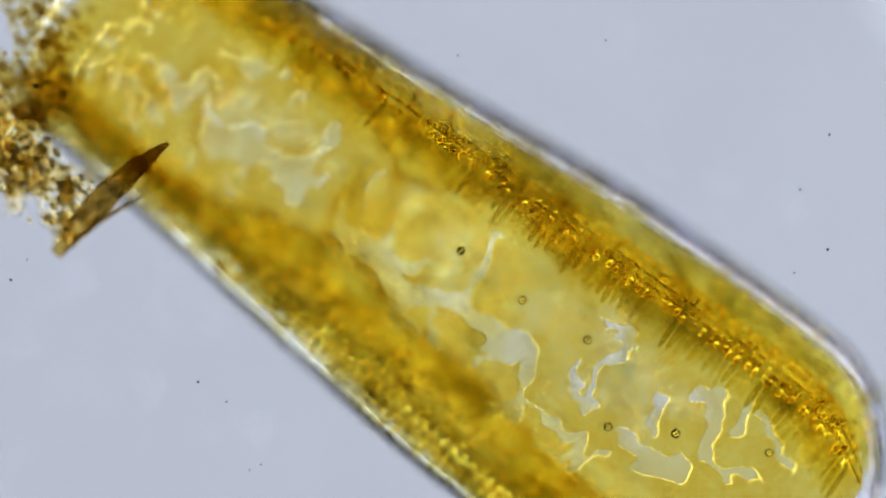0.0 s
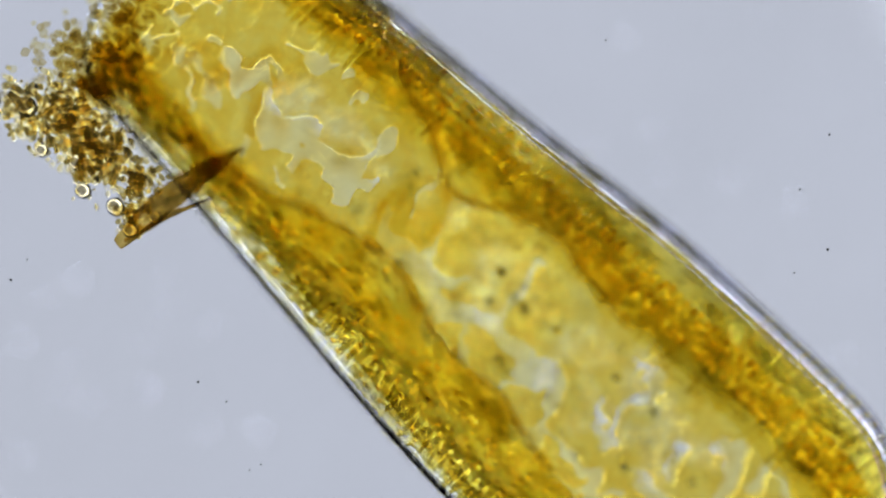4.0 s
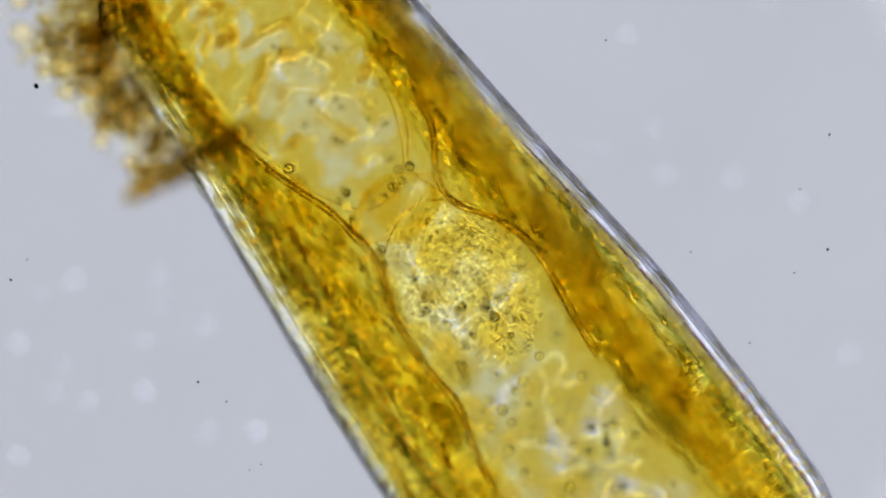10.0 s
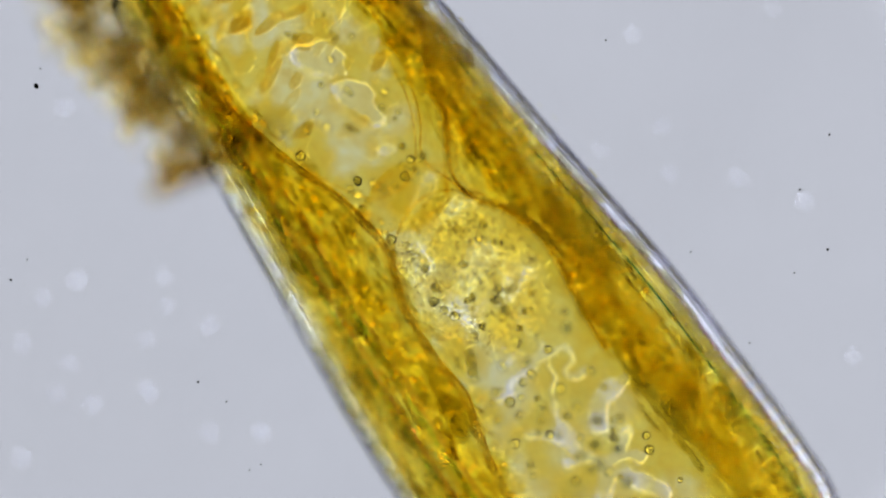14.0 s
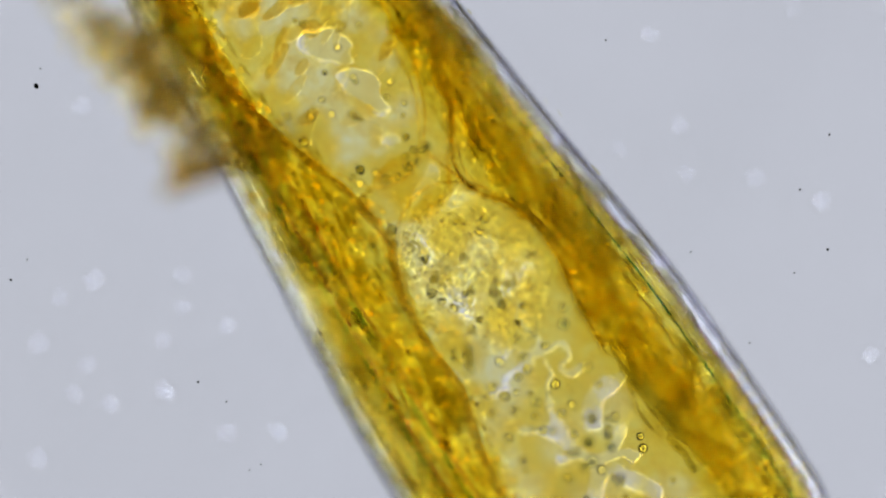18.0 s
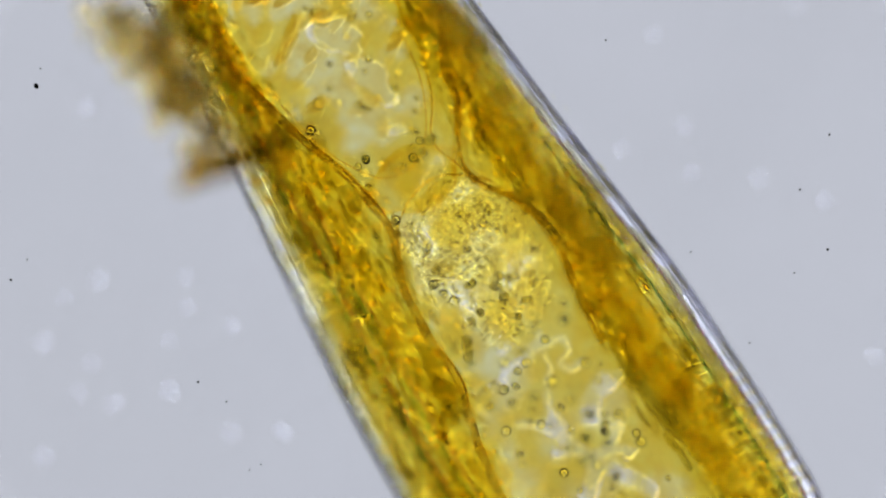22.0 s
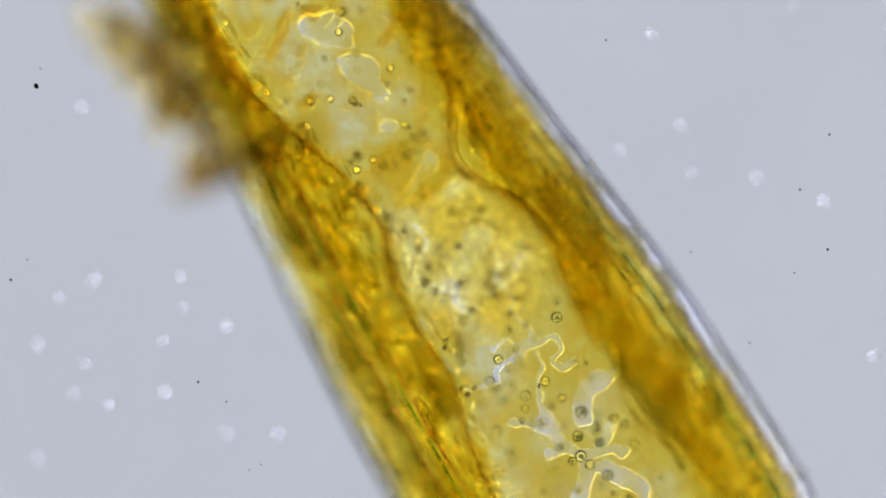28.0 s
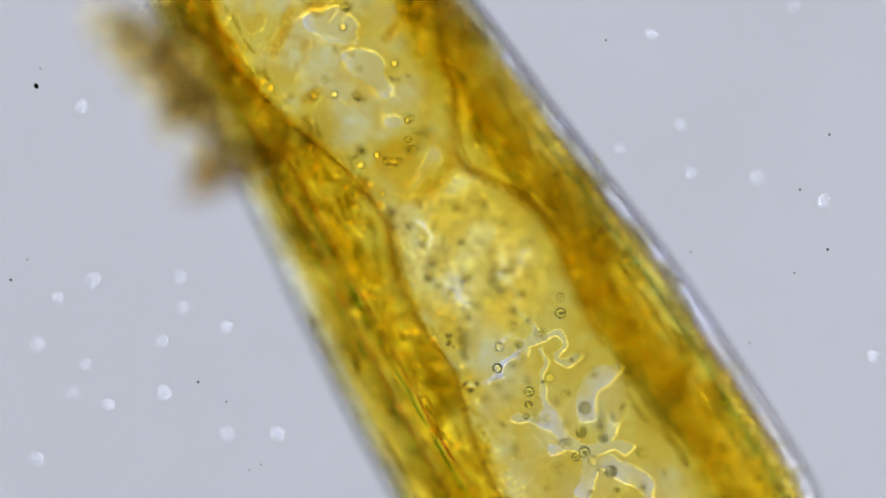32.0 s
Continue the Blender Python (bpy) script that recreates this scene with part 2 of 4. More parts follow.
M_MEMBRANE = tissue("golden_membrane", (0.74, 0.65, 0.36), (0.88, 0.81, 0.52), (1.0, 0.96, 0.76), coarse=20, fine=90, refract=1.0, ior=1.08, bump=0.0, rough=0.0)
M_DEBRIS = tissue("brown_debris", (0.66, 0.6, 0.38), (0.91, 0.85, 0.61), (1.0, 0.965, 0.8), coarse=14, fine=90, refract=0.4, ior=1.06, bump=0.0, rough=0.0, per_piece=0.7)
M_BEAD = tissue("dark_bead", (0.50, 0.46, 0.38), (0.72, 0.67, 0.52), (0.9, 0.85, 0.66), coarse=18, fine=80, refract=1.0, ior=1.22, bump=0.0, rough=0.0)
M_GRANULE = tissue("golden_granule", (0.95, 0.84, 0.46), (1.0, 0.94, 0.64), (1.0, 0.98, 0.84), coarse=20, fine=90, refract=1.0, ior=1.18, bump=0.0, rough=0.0, per_piece=0.6)
M_RIDGE = tissue("ridge_silica", (0.78, 0.64, 0.26), (1.0, 0.915, 0.48), (1.0, 0.98, 0.76), coarse=20, fine=90, refract=0.75, ior=1.2, bump=0.0, rough=0.0, per_piece=0.4, per_object=True)
M_EDGE = tissue("rim_silica", (0.88, 0.88, 0.92), (0.93, 0.93, 0.96), (0.98, 0.98, 1.0), coarse=12, fine=60, refract=1.0, ior=1.45, bump=0.0, rough=0.0)
M_OLIVE = tissue("olive_plastid", (0.71, 0.69, 0.545), (0.905, 0.878, 0.74), (0.99, 0.98, 0.88), coarse=12, fine=60, fine_share=0.45, refract=0.0, stretch=(0.3, 1, 1), low=0.38, high=0.58)
M_DARK = tissue("dark_debris", (0.86, 0.81, 0.64), (0.945, 0.91, 0.75), (0.985, 0.965, 0.85), coarse=16, fine=80, refract=0.0, per_piece=0.5)
M_FLAKE = tissue("flake", (0.36, 0.27, 0.09), (0.62, 0.49, 0.20), (0.90, 0.78, 0.42), coarse=14, fine=70, refract=0.0, stretch=(0.5, 1.6, 1), low=0.42, high=0.6)
M_LAMELLA = tissue("gold_lamella", (0.93, 0.912, 0.75), (1.0, 0.978, 0.84), (1.0, 0.994, 0.92), coarse=6.5, fine=60, fine_share=0.36, refract=0.0, stretch=(0.55, 1, 1), low=0.41, high=0.50)
# girdle glass twice: greyed for the shaded band, near clear for the halo
M_WALL_SHADED = tissue("shaded_girdle_glass", (0.7, 0.7, 0.73), (0.78, 0.78, 0.81), (0.87, 0.87, 0.9), coarse=5, fine=40, refract=1.0, ior=1.04, bump=0.0, rough=0.0)
M_WALL_PALE = tissue("pale_girdle_glass", (0.95, 0.95, 0.97), (0.98, 0.98, 0.99), (1, 1, 1), coarse=5, fine=40, refract=1.0, ior=1.028, bump=0.0, rough=0.0)
# fixed tints that paint the iridescent sheen of the girdle edges
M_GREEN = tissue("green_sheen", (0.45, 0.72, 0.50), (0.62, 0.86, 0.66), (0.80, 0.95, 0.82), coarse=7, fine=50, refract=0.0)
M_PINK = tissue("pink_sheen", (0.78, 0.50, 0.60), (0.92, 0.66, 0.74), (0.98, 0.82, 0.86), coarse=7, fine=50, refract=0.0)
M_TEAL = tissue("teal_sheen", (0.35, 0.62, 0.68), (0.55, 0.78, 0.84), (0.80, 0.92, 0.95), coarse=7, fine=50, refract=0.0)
M_CLUMP = tissue("mottled_plastid", (0.895, 0.878, 0.73), (0.99, 0.97, 0.84), (1.0, 0.994, 0.93), coarse=24, fine=110, fine_share=0.35, refract=0.3, ior=1.05, bump=0.0, rough=0.0, low=0.30, high=0.70, per_piece=0.6)
# absorbing grey in place of the dark line that refraction leaves at the rim
M_RIM_SHADE = tissue("rim_shade", (0.56, 0.56, 0.60), (0.66, 0.66, 0.70), (0.78, 0.78, 0.82), coarse=6, fine=50, refract=0.15, ior=1.08, bump=0.0, rough=0.0)
M_GERM = tissue("bacterium", (0.9, 0.92, 0.95), (0.95, 0.96, 0.98), (0.98, 0.98, 1), refract=0.4, ior=1.4, bump=0.0, rough=0.0)
M_DUST = tissue("dust", (0.02, 0.02, 0.02), (0.06, 0.06, 0.06), (0.15, 0.15, 0.15), refract=0.1, coarse=40)


# ---- shapes ----
def mesh_of(name, verts, faces, material, smooth=True):
    me = bpy.data.meshes.new(name)
    me.from_pydata([tuple(map(float, v)) for v in verts], [], [tuple(map(int, f)) for f in faces])
    me.materials.append(material)
    if smooth:
        me.polygons.foreach_set("use_smooth", [True] * len(me.polygons))
    me.update()
    return me


def piece(name, me, parent=None, label="", m=None):
    ob = new(name, me)
    if parent is not None:
        ob.parent = parent
    if m is not None:
        ob.matrix_basis = m
    if label:
        tagged(ob, label)
    return ob


def curve(x, table):
    xs, ys = zip(*table)
    return np.interp(x, xs, ys)


def soft_curve(x, table):
    """A table read with rounded corners."""
    x = np.asarray(x, float)
    return sum(curve(x + d, table) for d in (-0.05, -0.025, 0, 0.025, 0.05)) / 5


U0, U1 = -0.70, 1.05
LEAN = 0.21  # the flanks lean: the upper valve lies to one side of the lower
WIDE = [(-0.75, 0.216), (-0.44, 0.230), (-0.29, 0.241), (0.03, 0.268), (0.37, 0.304), (0.67, 0.314), (0.85, 0.312), (1.10, 0.305)]
NARROW = [(-0.75, 1.0), (0.05, 1.0), (0.40, 0.955), (1.10, 0.95)]  # the flank of the lower side widens less
HIGH = [(-0.75, 0.088), (-0.3, 0.096), (0.0, 0.122), (0.25, 0.148), (1.05, 0.155)]


def round_end(u):
    u = np.asarray(u, float)
    e = np.ones_like(u)
    a = np.clip((u - (U1 - 0.27)) / 0.27, 0, 1)
    b = np.clip((U0 + 0.16 - u) / 0.16, 0, 1)
    return np.sqrt(np.clip((1 - a ** 2.1) * (1 - b ** 2.4), 0, 1))


def half_width(u):
    return soft_curve(u, WIDE) * np.maximum(round_end(u), 0.02)


def half_height(u):
    return soft_curve(u, HIGH) * np.maximum(round_end(u) ** 0.6, 0.05)


def corner_power(sign, up):
    """The cross-section is a rounded box, rounder at all edges but one."""
    if sign > 0 and up > 0:
        return 3.0
    if up < 0:
        return 2.6 if sign > 0 else 2.3
    return 5.0


def ring_point(u, phi, inset=0.0):
    c, s = math.cos(phi), math.sin(phi)
    n = corner_power(c, s)
    wide = half_width(u) * (1.0 if c > 0 else curve(u, NARROW))
    y = (wide - inset) * math.copysign(abs(c) ** (2 / n), c)
    z = (half_height(u) - inset) * math.copysign(abs(s) ** (2 / n), s)
    return y - LEAN * z, z


def wall_y(u, zf, sign=1):
    """Half-width of the shell at the height zf, as a share of its half-height."""
    n = np.where(np.asarray(zf) > 0, corner_power(sign, 1), corner_power(sign, -1))
    return half_width(u) * (1.0 if sign > 0 else curve(u, NARROW)) * (1 - np.minimum(np.abs(zf), 0.99) ** n) ** (1 / n)


def wob(p, scale, seed=0.0):
    return noise.noise(Vector((p[0] * scale + seed, p[1] * scale - seed, p[2] * scale + 2 * seed)))


def loft(rings, closed_ends=True):
    """Faces over rings of equal length."""
    n = len(rings[0])
    verts = [p for r in rings for p in r]
    faces = []
    for i in range(len(rings) - 1):
        for j in range(n):
            k = (j + 1) % n
            faces.append((i * n + j, i * n + k, (i + 1) * n + k, (i + 1) * n + j))
    if closed_ends:
        faces.append(tuple(range(n - 1, -1, -1)))
        faces.append(tuple((len(rings) - 1) * n + j for j in range(n)))
    return verts, faces


def tube(points, radii, sides=8):
    """A round rod through the points, tapering as the radii say."""
    pts = [Vector(p) for p in points]
    rings = []
    for i, p in enumerate(pts):
        d = (pts[min(i + 1, len(pts) - 1)] - pts[max(i - 1, 0)]).normalized()
        q = d.to_track_quat("Z", "Y")
        r = radii[i] if isinstance(radii, (list, tuple)) else radii
        rings.append([p + q @ Vector((r * math.cos(2 * math.pi * j / sides), r * math.sin(2 * math.pi * j / sides), 0)) for j in range(sides)])
    return loft(rings)


def ball(radius, detail=2, squash=(1, 1, 1), lump=0.0, seed=0.0):
    bm = bmesh.new()
    bmesh.ops.create_icosphere(bm, subdivisions=detail, radius=1.0)
    for v in bm.verts:
        k = 1 + lump * wob(v.co, 1.7, seed)
        v.co = Vector((v.co.x * squash[0], v.co.y * squash[1], v.co.z * squash[2])) * radius * k
    verts, faces = [v.co.copy() for v in bm.verts], [[v.index for v in f.verts] for f in bm.faces]
    bm.free()
    return verts, faces


def joined(chunks):
    verts, faces = [], []
    for vs, fs in chunks:
        k = len(verts)
        verts.extend(vs)
        faces.extend([[i + k for i in f] for f in fs])
    return verts, faces


def moved(chunk, m):
    return [m @ Vector(v) for v in chunk[0]], chunk[1]


LATTICE = np.random.RandomState(5).rand(64, 64)


def value_noise(x, y, seed=0):
    """Smooth random values from 0 to 1, one cell wide, over arrays."""
    x, y = np.asarray(x) + 7.3 * seed, np.asarray(y) + 3.1 * seed
    i, j = np.floor(x).astype(int), np.floor(y).astype(int)
    fx, fy = x - i, y - j
    fx, fy = fx * fx * (3 - 2 * fx), fy * fy * (3 - 2 * fy)
    g = lambda a, b: LATTICE[a % 64, b % 64]
    return (g(i, j) * (1 - fx) + g(i + 1, j) * fx) * (1 - fy) + (g(i, j + 1) * (1 - fx) + g(i + 1, j + 1) * fx) * fy


def rounded(chain, steps=4):
    """The chain led through its points as a smooth curve."""
    if len(chain) < 3:
        return [tuple(p) for p in chain]
    p = np.array([chain[0], *chain, chain[-1]])
    out = []
    for k in range(1, len(p) - 2):
        a, b, c, d = p[k - 1:k + 3]
        for t in np.arange(steps) / steps:
            out.append(tuple(0.5 * (2 * b + (c - a) * t + (2 * a - 5 * b + 4 * c - d) * t * t + (3 * b - a - 3 * c + d) * t ** 3)))
    return out + [tuple(p[-1])]


def gap_field(u, y, strokes, warp=0.006, seed=3, rough=0.020):
    """Distance to the nearest gap between the lobes (negative inside it), with wavy edges."""
    d = np.full(u.shape, 9.0)
    wu = u + warp * np.sin(y * 95 + 3 * np.sin(u * 41 + seed)) * 0.6 + 0.5 * warp * np.sin(u * 170 + y * 60 + seed)
    wy = y + warp * np.sin(u * 88 + 3 * np.sin(y * 47 + 2 * seed)) * 0.6 + 0.5 * warp * np.sin(y * 160 - u * 75 + seed)
    for chain in map(rounded, strokes):
        near = np.full(u.shape, 9.0)
        for (a, b, r0), (c, e, r1) in zip(chain, chain[1:]):
            dx, dy = c - a, e - b
            k = np.clip(((wu - a) * dx + (wy - b) * dy) / max(dx * dx + dy * dy, 1e-9), 0, 1)
            near = np.minimum(near, np.hypot(wu - a - k * dx, wy - b - k * dy) - (r0 + (r1 - r0) * k) - 0.001)
        blend = np.clip(0.5 + 0.5 * (d - near) / 0.010, 0, 1)
        d = d + (near - d) * blend - 0.010 * blend * (1 - blend)
    return d + rough * (value_noise(u * 48, y * 48, seed) - 0.5) + 0.14 * rough * (value_noise(u * 105, y * 105, seed + 2) - 0.5)


def lobed_plate(field, mid_z, thick, u_range, y_range, step):
    """A plate over the plan wherever field > 0, cut cleanly along field = 0 and thinning to a round edge there."""
    us = np.arange(u_range[0], u_range[1] + step, step)
    ys = np.arange(y_range[0], y_range[1] + step, step)
    uu, yy = np.meshgrid(us, ys, indexing="ij")
    f = field(uu, yy)
    verts, index, faces = [], {}, []
    nu, ny = uu.shape

    def corner(i, j):
        key = (i, j)
        if key not in index:
            index[key] = len(verts)
            verts.append((uu[i, j], yy[i, j], f[i, j]))
        return index[key]

    def cut(p, q):
        key = (p, q) if p < q else (q, p)
        if key not in index:
            (i, j), (k, l) = key
            s = f[i, j] / (f[i, j] - f[k, l])
            index[key] = len(verts)
            verts.append((uu[i, j] + s * (uu[k, l] - uu[i, j]), yy[i, j] + s * (yy[k, l] - yy[i, j]), 0.0))
        return index[key]

    inside = f > 0
    for i in range(nu - 1):
        for j in range(ny - 1):
            quad = [(i, j), (i + 1, j), (i + 1, j + 1), (i, j + 1)]
            n_in = sum(bool(inside[p]) for p in quad)
            if n_in == 0:
                continue
            if n_in == 4:
                faces.append([corner(*p) for p in quad])
                continue
            for tri in ((quad[0], quad[1], quad[2]), (quad[0], quad[2], quad[3])):
                poly = []
                for a, b in zip(tri, tri[1:] + tri[:1]):
                    if inside[a]:
                        poly.append(corner(*a))
                    if inside[a] != inside[b]:
                        poly.append(cut(a, b))
                if len(poly) >= 3:
                    faces.append(poly)
    v = np.array(verts)
    z = mid_z(v[:, 0], v[:, 1])
    k = np.sqrt(np.clip(v[:, 2] / 0.010, 0.0, 1.0) * (2 - np.clip(v[:, 2] / 0.010, 0, 1)))
    t = thick * 0.5 * k + 0.0006
    top = np.column_stack([v[:, :2], z + t])
    low = np.column_stack([v[:, :2], z - t])
    n = len(v)
    count = {}
    for fc in faces:
        for a, b in zip(fc, fc[1:] + fc[:1]):
            count[(a, b)] = 1
    walls = [(a, a + n, b + n, b) for (a, b) in count if (b, a) not in count]
    return np.vstack([top, low]), faces + [[i + n for i in reversed(fc)] for fc in faces] + walls


# ---- the stage ----
def ring_sheet(r0, r1, steps=72):
    v = [(r * math.cos(2 * math.pi * i / steps), r * math.sin(2 * math.pi * i / steps), 0) for r in (r0, r1) for i in range(steps)]
    return v, [(i, (i + 1) % steps, steps + (i + 1) % steps, steps + i) for i in range(steps)]


backdrop = piece("backdrop", mesh_of("backdrop", *ring_sheet(0.001, 3.05), M_FIELD, False), None, "evenly lit pale blue-grey field of the microscope lamp", pose(0, 0, -12.0))
tagged(backdrop, category="backdrop", kind="structure")
# added glowing ring outside the direct view; only bent rays reach it
bright_ring = piece("added_ring", mesh_of("added_ring", *ring_sheet(3.05, 5.0), M_RING, False), None, "unseen glowing ring added below the stage to brighten refracting edges", pose(0, 0, -12.0))
tagged(bright_ring, category="lamp", kind="structure")


def slab(x, y, z0, z1, bevel=0.01):
    bm = bmesh.new()
    bmesh.ops.create_cube(bm, size=1.0, matrix=Matrix.Translation((0, 0, (z0 + z1) / 2)) @ Matrix.Diagonal((x, y, z1 - z0, 1)))
    bmesh.ops.bevel(bm, geom=list(bm.edges), offset=bevel, segments=2, affect="EDGES")
    verts, faces = [v.co.copy() for v in bm.verts], [[v.index for v in f.verts] for f in bm.faces]
    bm.free()
    return verts, faces


SLIDE_Z = -0.235
slide = piece("ground", mesh_of("slide_glass", *slab(4.4, 3.0, SLIDE_Z - 0.12, SLIDE_Z), M_SLIDE, False), None, "clear glass microscope slide under the living cell")
tagged(slide, category="glass slide", kind="structure")

water = piece("water", mesh_of("water", *slab(4.2, 2.8, SLIDE_Z + 0.004, 0.30), M_SLIDE, False), None, "clear film of water between the slide and the cover")
tagged(water, category="water", kind="structure")
cover = piece("cover_glass", mesh_of("cover_glass", *slab(4.2, 2.8, 0.304, 0.34), M_SLIDE, False), None, "thin clear cover glass on the water")
tagged(cover, category="cover glass", kind="structure")

# ---- the cell ----
diatom = new("diatom")
tagged(diatom, "golden-brown living diatom cell in a clear glassy shell", "diatom")


def build_shell():
    us = np.concatenate([np.linspace(U0, U0 + 0.16, 14, endpoint=False), np.linspace(U0 + 0.16, U1 - 0.28, 60, endpoint=False), np.linspace(U1 - 0.28, U1, 26)])
    sides = 56
    chunks = []
    for inset in (0.0, 0.010):
        rings = []
        for u in us:
            uu = u if inset == 0 else U0 + 0.014 + (u - U0) * (U1 - U0 - 0.028) / (U1 - U0)
            ins = min(inset, 0.4 * float(half_width(uu)), 0.4 * float(half_height(uu)))
            row = []
            for j in range(sides):
                y, z = ring_point(uu, 2 * math.pi * j / sides, ins)
                row.append((uu, float(y), float(z)))
            rings.append(row)
        vs, fs = loft(rings)
        if inset:
            fs = [tuple(reversed(f)) for f in fs]
        chunks.append((vs, fs))
    return joined(chunks)


piece("shell", mesh_of("shell", *build_shell(), M_SILICA), diatom, "clear glassy silica wall with a thick rim")


def plate_domain(u, y, margin, side):
    return np.minimum(half_width(u) - margin - np.abs(y + side * LEAN * 0.8 * half_height(u)) - np.where(side * y > 0, 0.0, 0.022 if side > 0 else 0.010), np.minimum(u - U0 - 0.05, U1 - 0.06 - u))


def top_z(u, y):
    w = np.maximum(half_width(u), 0.05)
    k = np.clip(np.abs(y) / w, 0, 1)
    return half_height(u) * 0.88 - 0.035 * k ** 4 - np.where(y > 0, 0.05 * k ** 3, 0.0) - 0.006


def low_z(u, y):
    w = np.maximum(half_width(u), 0.05)
    k = np.clip(np.abs(y) / w, 0, 1)
    return -half_height(u) * 0.88 + np.where(y < 0, 0.09 * k ** 3, 0.035 * k ** 4) + 0.006


GAPS_UPPER = GAPS_TOP + GAPS_TAIL + GAPS_FRONT + GAPS_END
GAPS_UNDER = GAPS_LOW + GAPS_THIN + GAPS_REAR


def front_gaps(u, y, seed):
    """Narrow curling gaps that crowd the front half of a sheet."""
    a = value_noise(u * 22 + 2 * value_noise(u * 30, y * 30, seed), y * 34 + 1.5 * value_noise(u * 26, y * 34, seed + 4), seed + 1)
    ridge = np.abs(a - 0.5) - 0.105 + 0.10 * value_noise(u * 9, y * 9, seed + 6)
    room = np.minimum(0.13 - np.abs(y + 0.01), np.minimum(u + 0.60, -0.49 - u))
    return np.where(room > 0, 0.05 * ridge + np.clip(0.02 - room, 0, 1) , 1.0)


upper = lobed_plate(lambda u, y: np.minimum(np.minimum(plate_domain(u, y, 0.034, 1), front_gaps(u, y, 12)), gap_field(u, y, GAPS_UPPER, 0.007, 3, 0.010)), top_z, 0.022, (-0.66, 1.00), (-0.30, 0.30), 0.0036)
piece("chloroplast", mesh_of("upper_chloroplast", *upper, M_PLATE), diatom, "thin yellow chloroplast sheet with lobed pale gaps")
under = lobed_plate(lambda u, y: np.minimum(plate_domain(u, y, 0.040, -1), gap_field(u, y, GAPS_UNDER, 0.005, 7, 0.003)), low_z, 0.022, (-0.66, 1.00), (-0.30, 0.30), 0.0030)
piece("chloroplast", mesh_of("under_chloroplast", *under, M_PLATE_LOW), diatom, "yellow chloroplast sheet with branching pale gaps")

LEFT_IN = [(-0.70, -0.12), (-0.345, -0.151), (-0.197, -0.135), (-0.062, -0.085), (0.036, -0.066), (0.151, -0.112), (0.245, -0.122), (0.367, -0.125), (0.493, -0.150), (0.75, -0.17), (0.9, -0.12)]
RIGHT_IN = [(-0.70, 0.10), (-0.323, 0.117), (-0.157, 0.108), (-0.016, 0.078), (0.046, 0.095), (0.151, 0.150), (0.255, 0.135), (0.371, 0.120), (0.539, 0.146), (0.719, 0.145), (0.9, 0.10)]


def side_mass(inner, sign, seed):
    """A thick chloroplast along one flank, between the wall and the sap."""
    rings = []
    for u in np.linspace(U0 + 0.07, U1 - 0.07, 110):
        yi = float(soft_curve(u, inner))
        yo = sign * (float(half_width(u)) - (0.034 if sign > 0 else 0.020))
        if sign * (yo - yi) < 0.02:
            yi = yo - sign * 0.02
        c, r = (yi + yo) / 2, abs(yo - yi) / 2
        h = float(half_height(u)) * 0.74
        row = []
        for j in range(28):
            a = 2 * math.pi * j / 28
            ca, sa = math.cos(a), math.sin(a)
            y = c + r * math.copysign(abs(ca) ** 0.8, ca) * (1 if sign * ca < 0 else 1 - ((0.3 if sign > 0 else 0.04) if sa > 0 else (0.05 if sign > 0 else 0.45)) * abs(sa) ** 3)
            z = h * math.copysign(abs(sa) ** 0.7, sa)
            k = 0.016 * wob((u, y, z), 16, seed) + 0.007 * wob((u, y, z), 45, seed)
            row.append((u, y - LEAN * z * (0.3 if sign * ca < 0 else 1) + k * (1 if sign * ca < 0 else 0.3), z + 1.2 * k))
        rings.append(row)
    return loft(rings)


piece("chloroplast", mesh_of("near_chloroplast", *side_mass(LEFT_IN, -1, 2.0), M_SIDE), diatom, "dense golden-brown chloroplast along the wall")
piece("chloroplast", mesh_of("far_chloroplast", *side_mass(RIGHT_IN, 1, 5.0), M_SIDE), diatom, "dense golden-brown chloroplast along the wall")


def flat_z(u, y, level):
    """The height in the rolled cell of a layer that lies level."""
    h = half_height(u)
    return np.clip(level - 0.15 * y - 0.036 * u, -h * np.where(np.asarray(y) > 0, 0.92, 0.82), h * np.where(np.asarray(y) > 0, 0.72, 0.84))


def wall_room(sign, level):
    """How far the chloroplast stays off the wall."""
    if sign > 0:
        return 0.010 if level < -0.08 else 0.029
    return 0.009 if level > 0.03 else 0.023


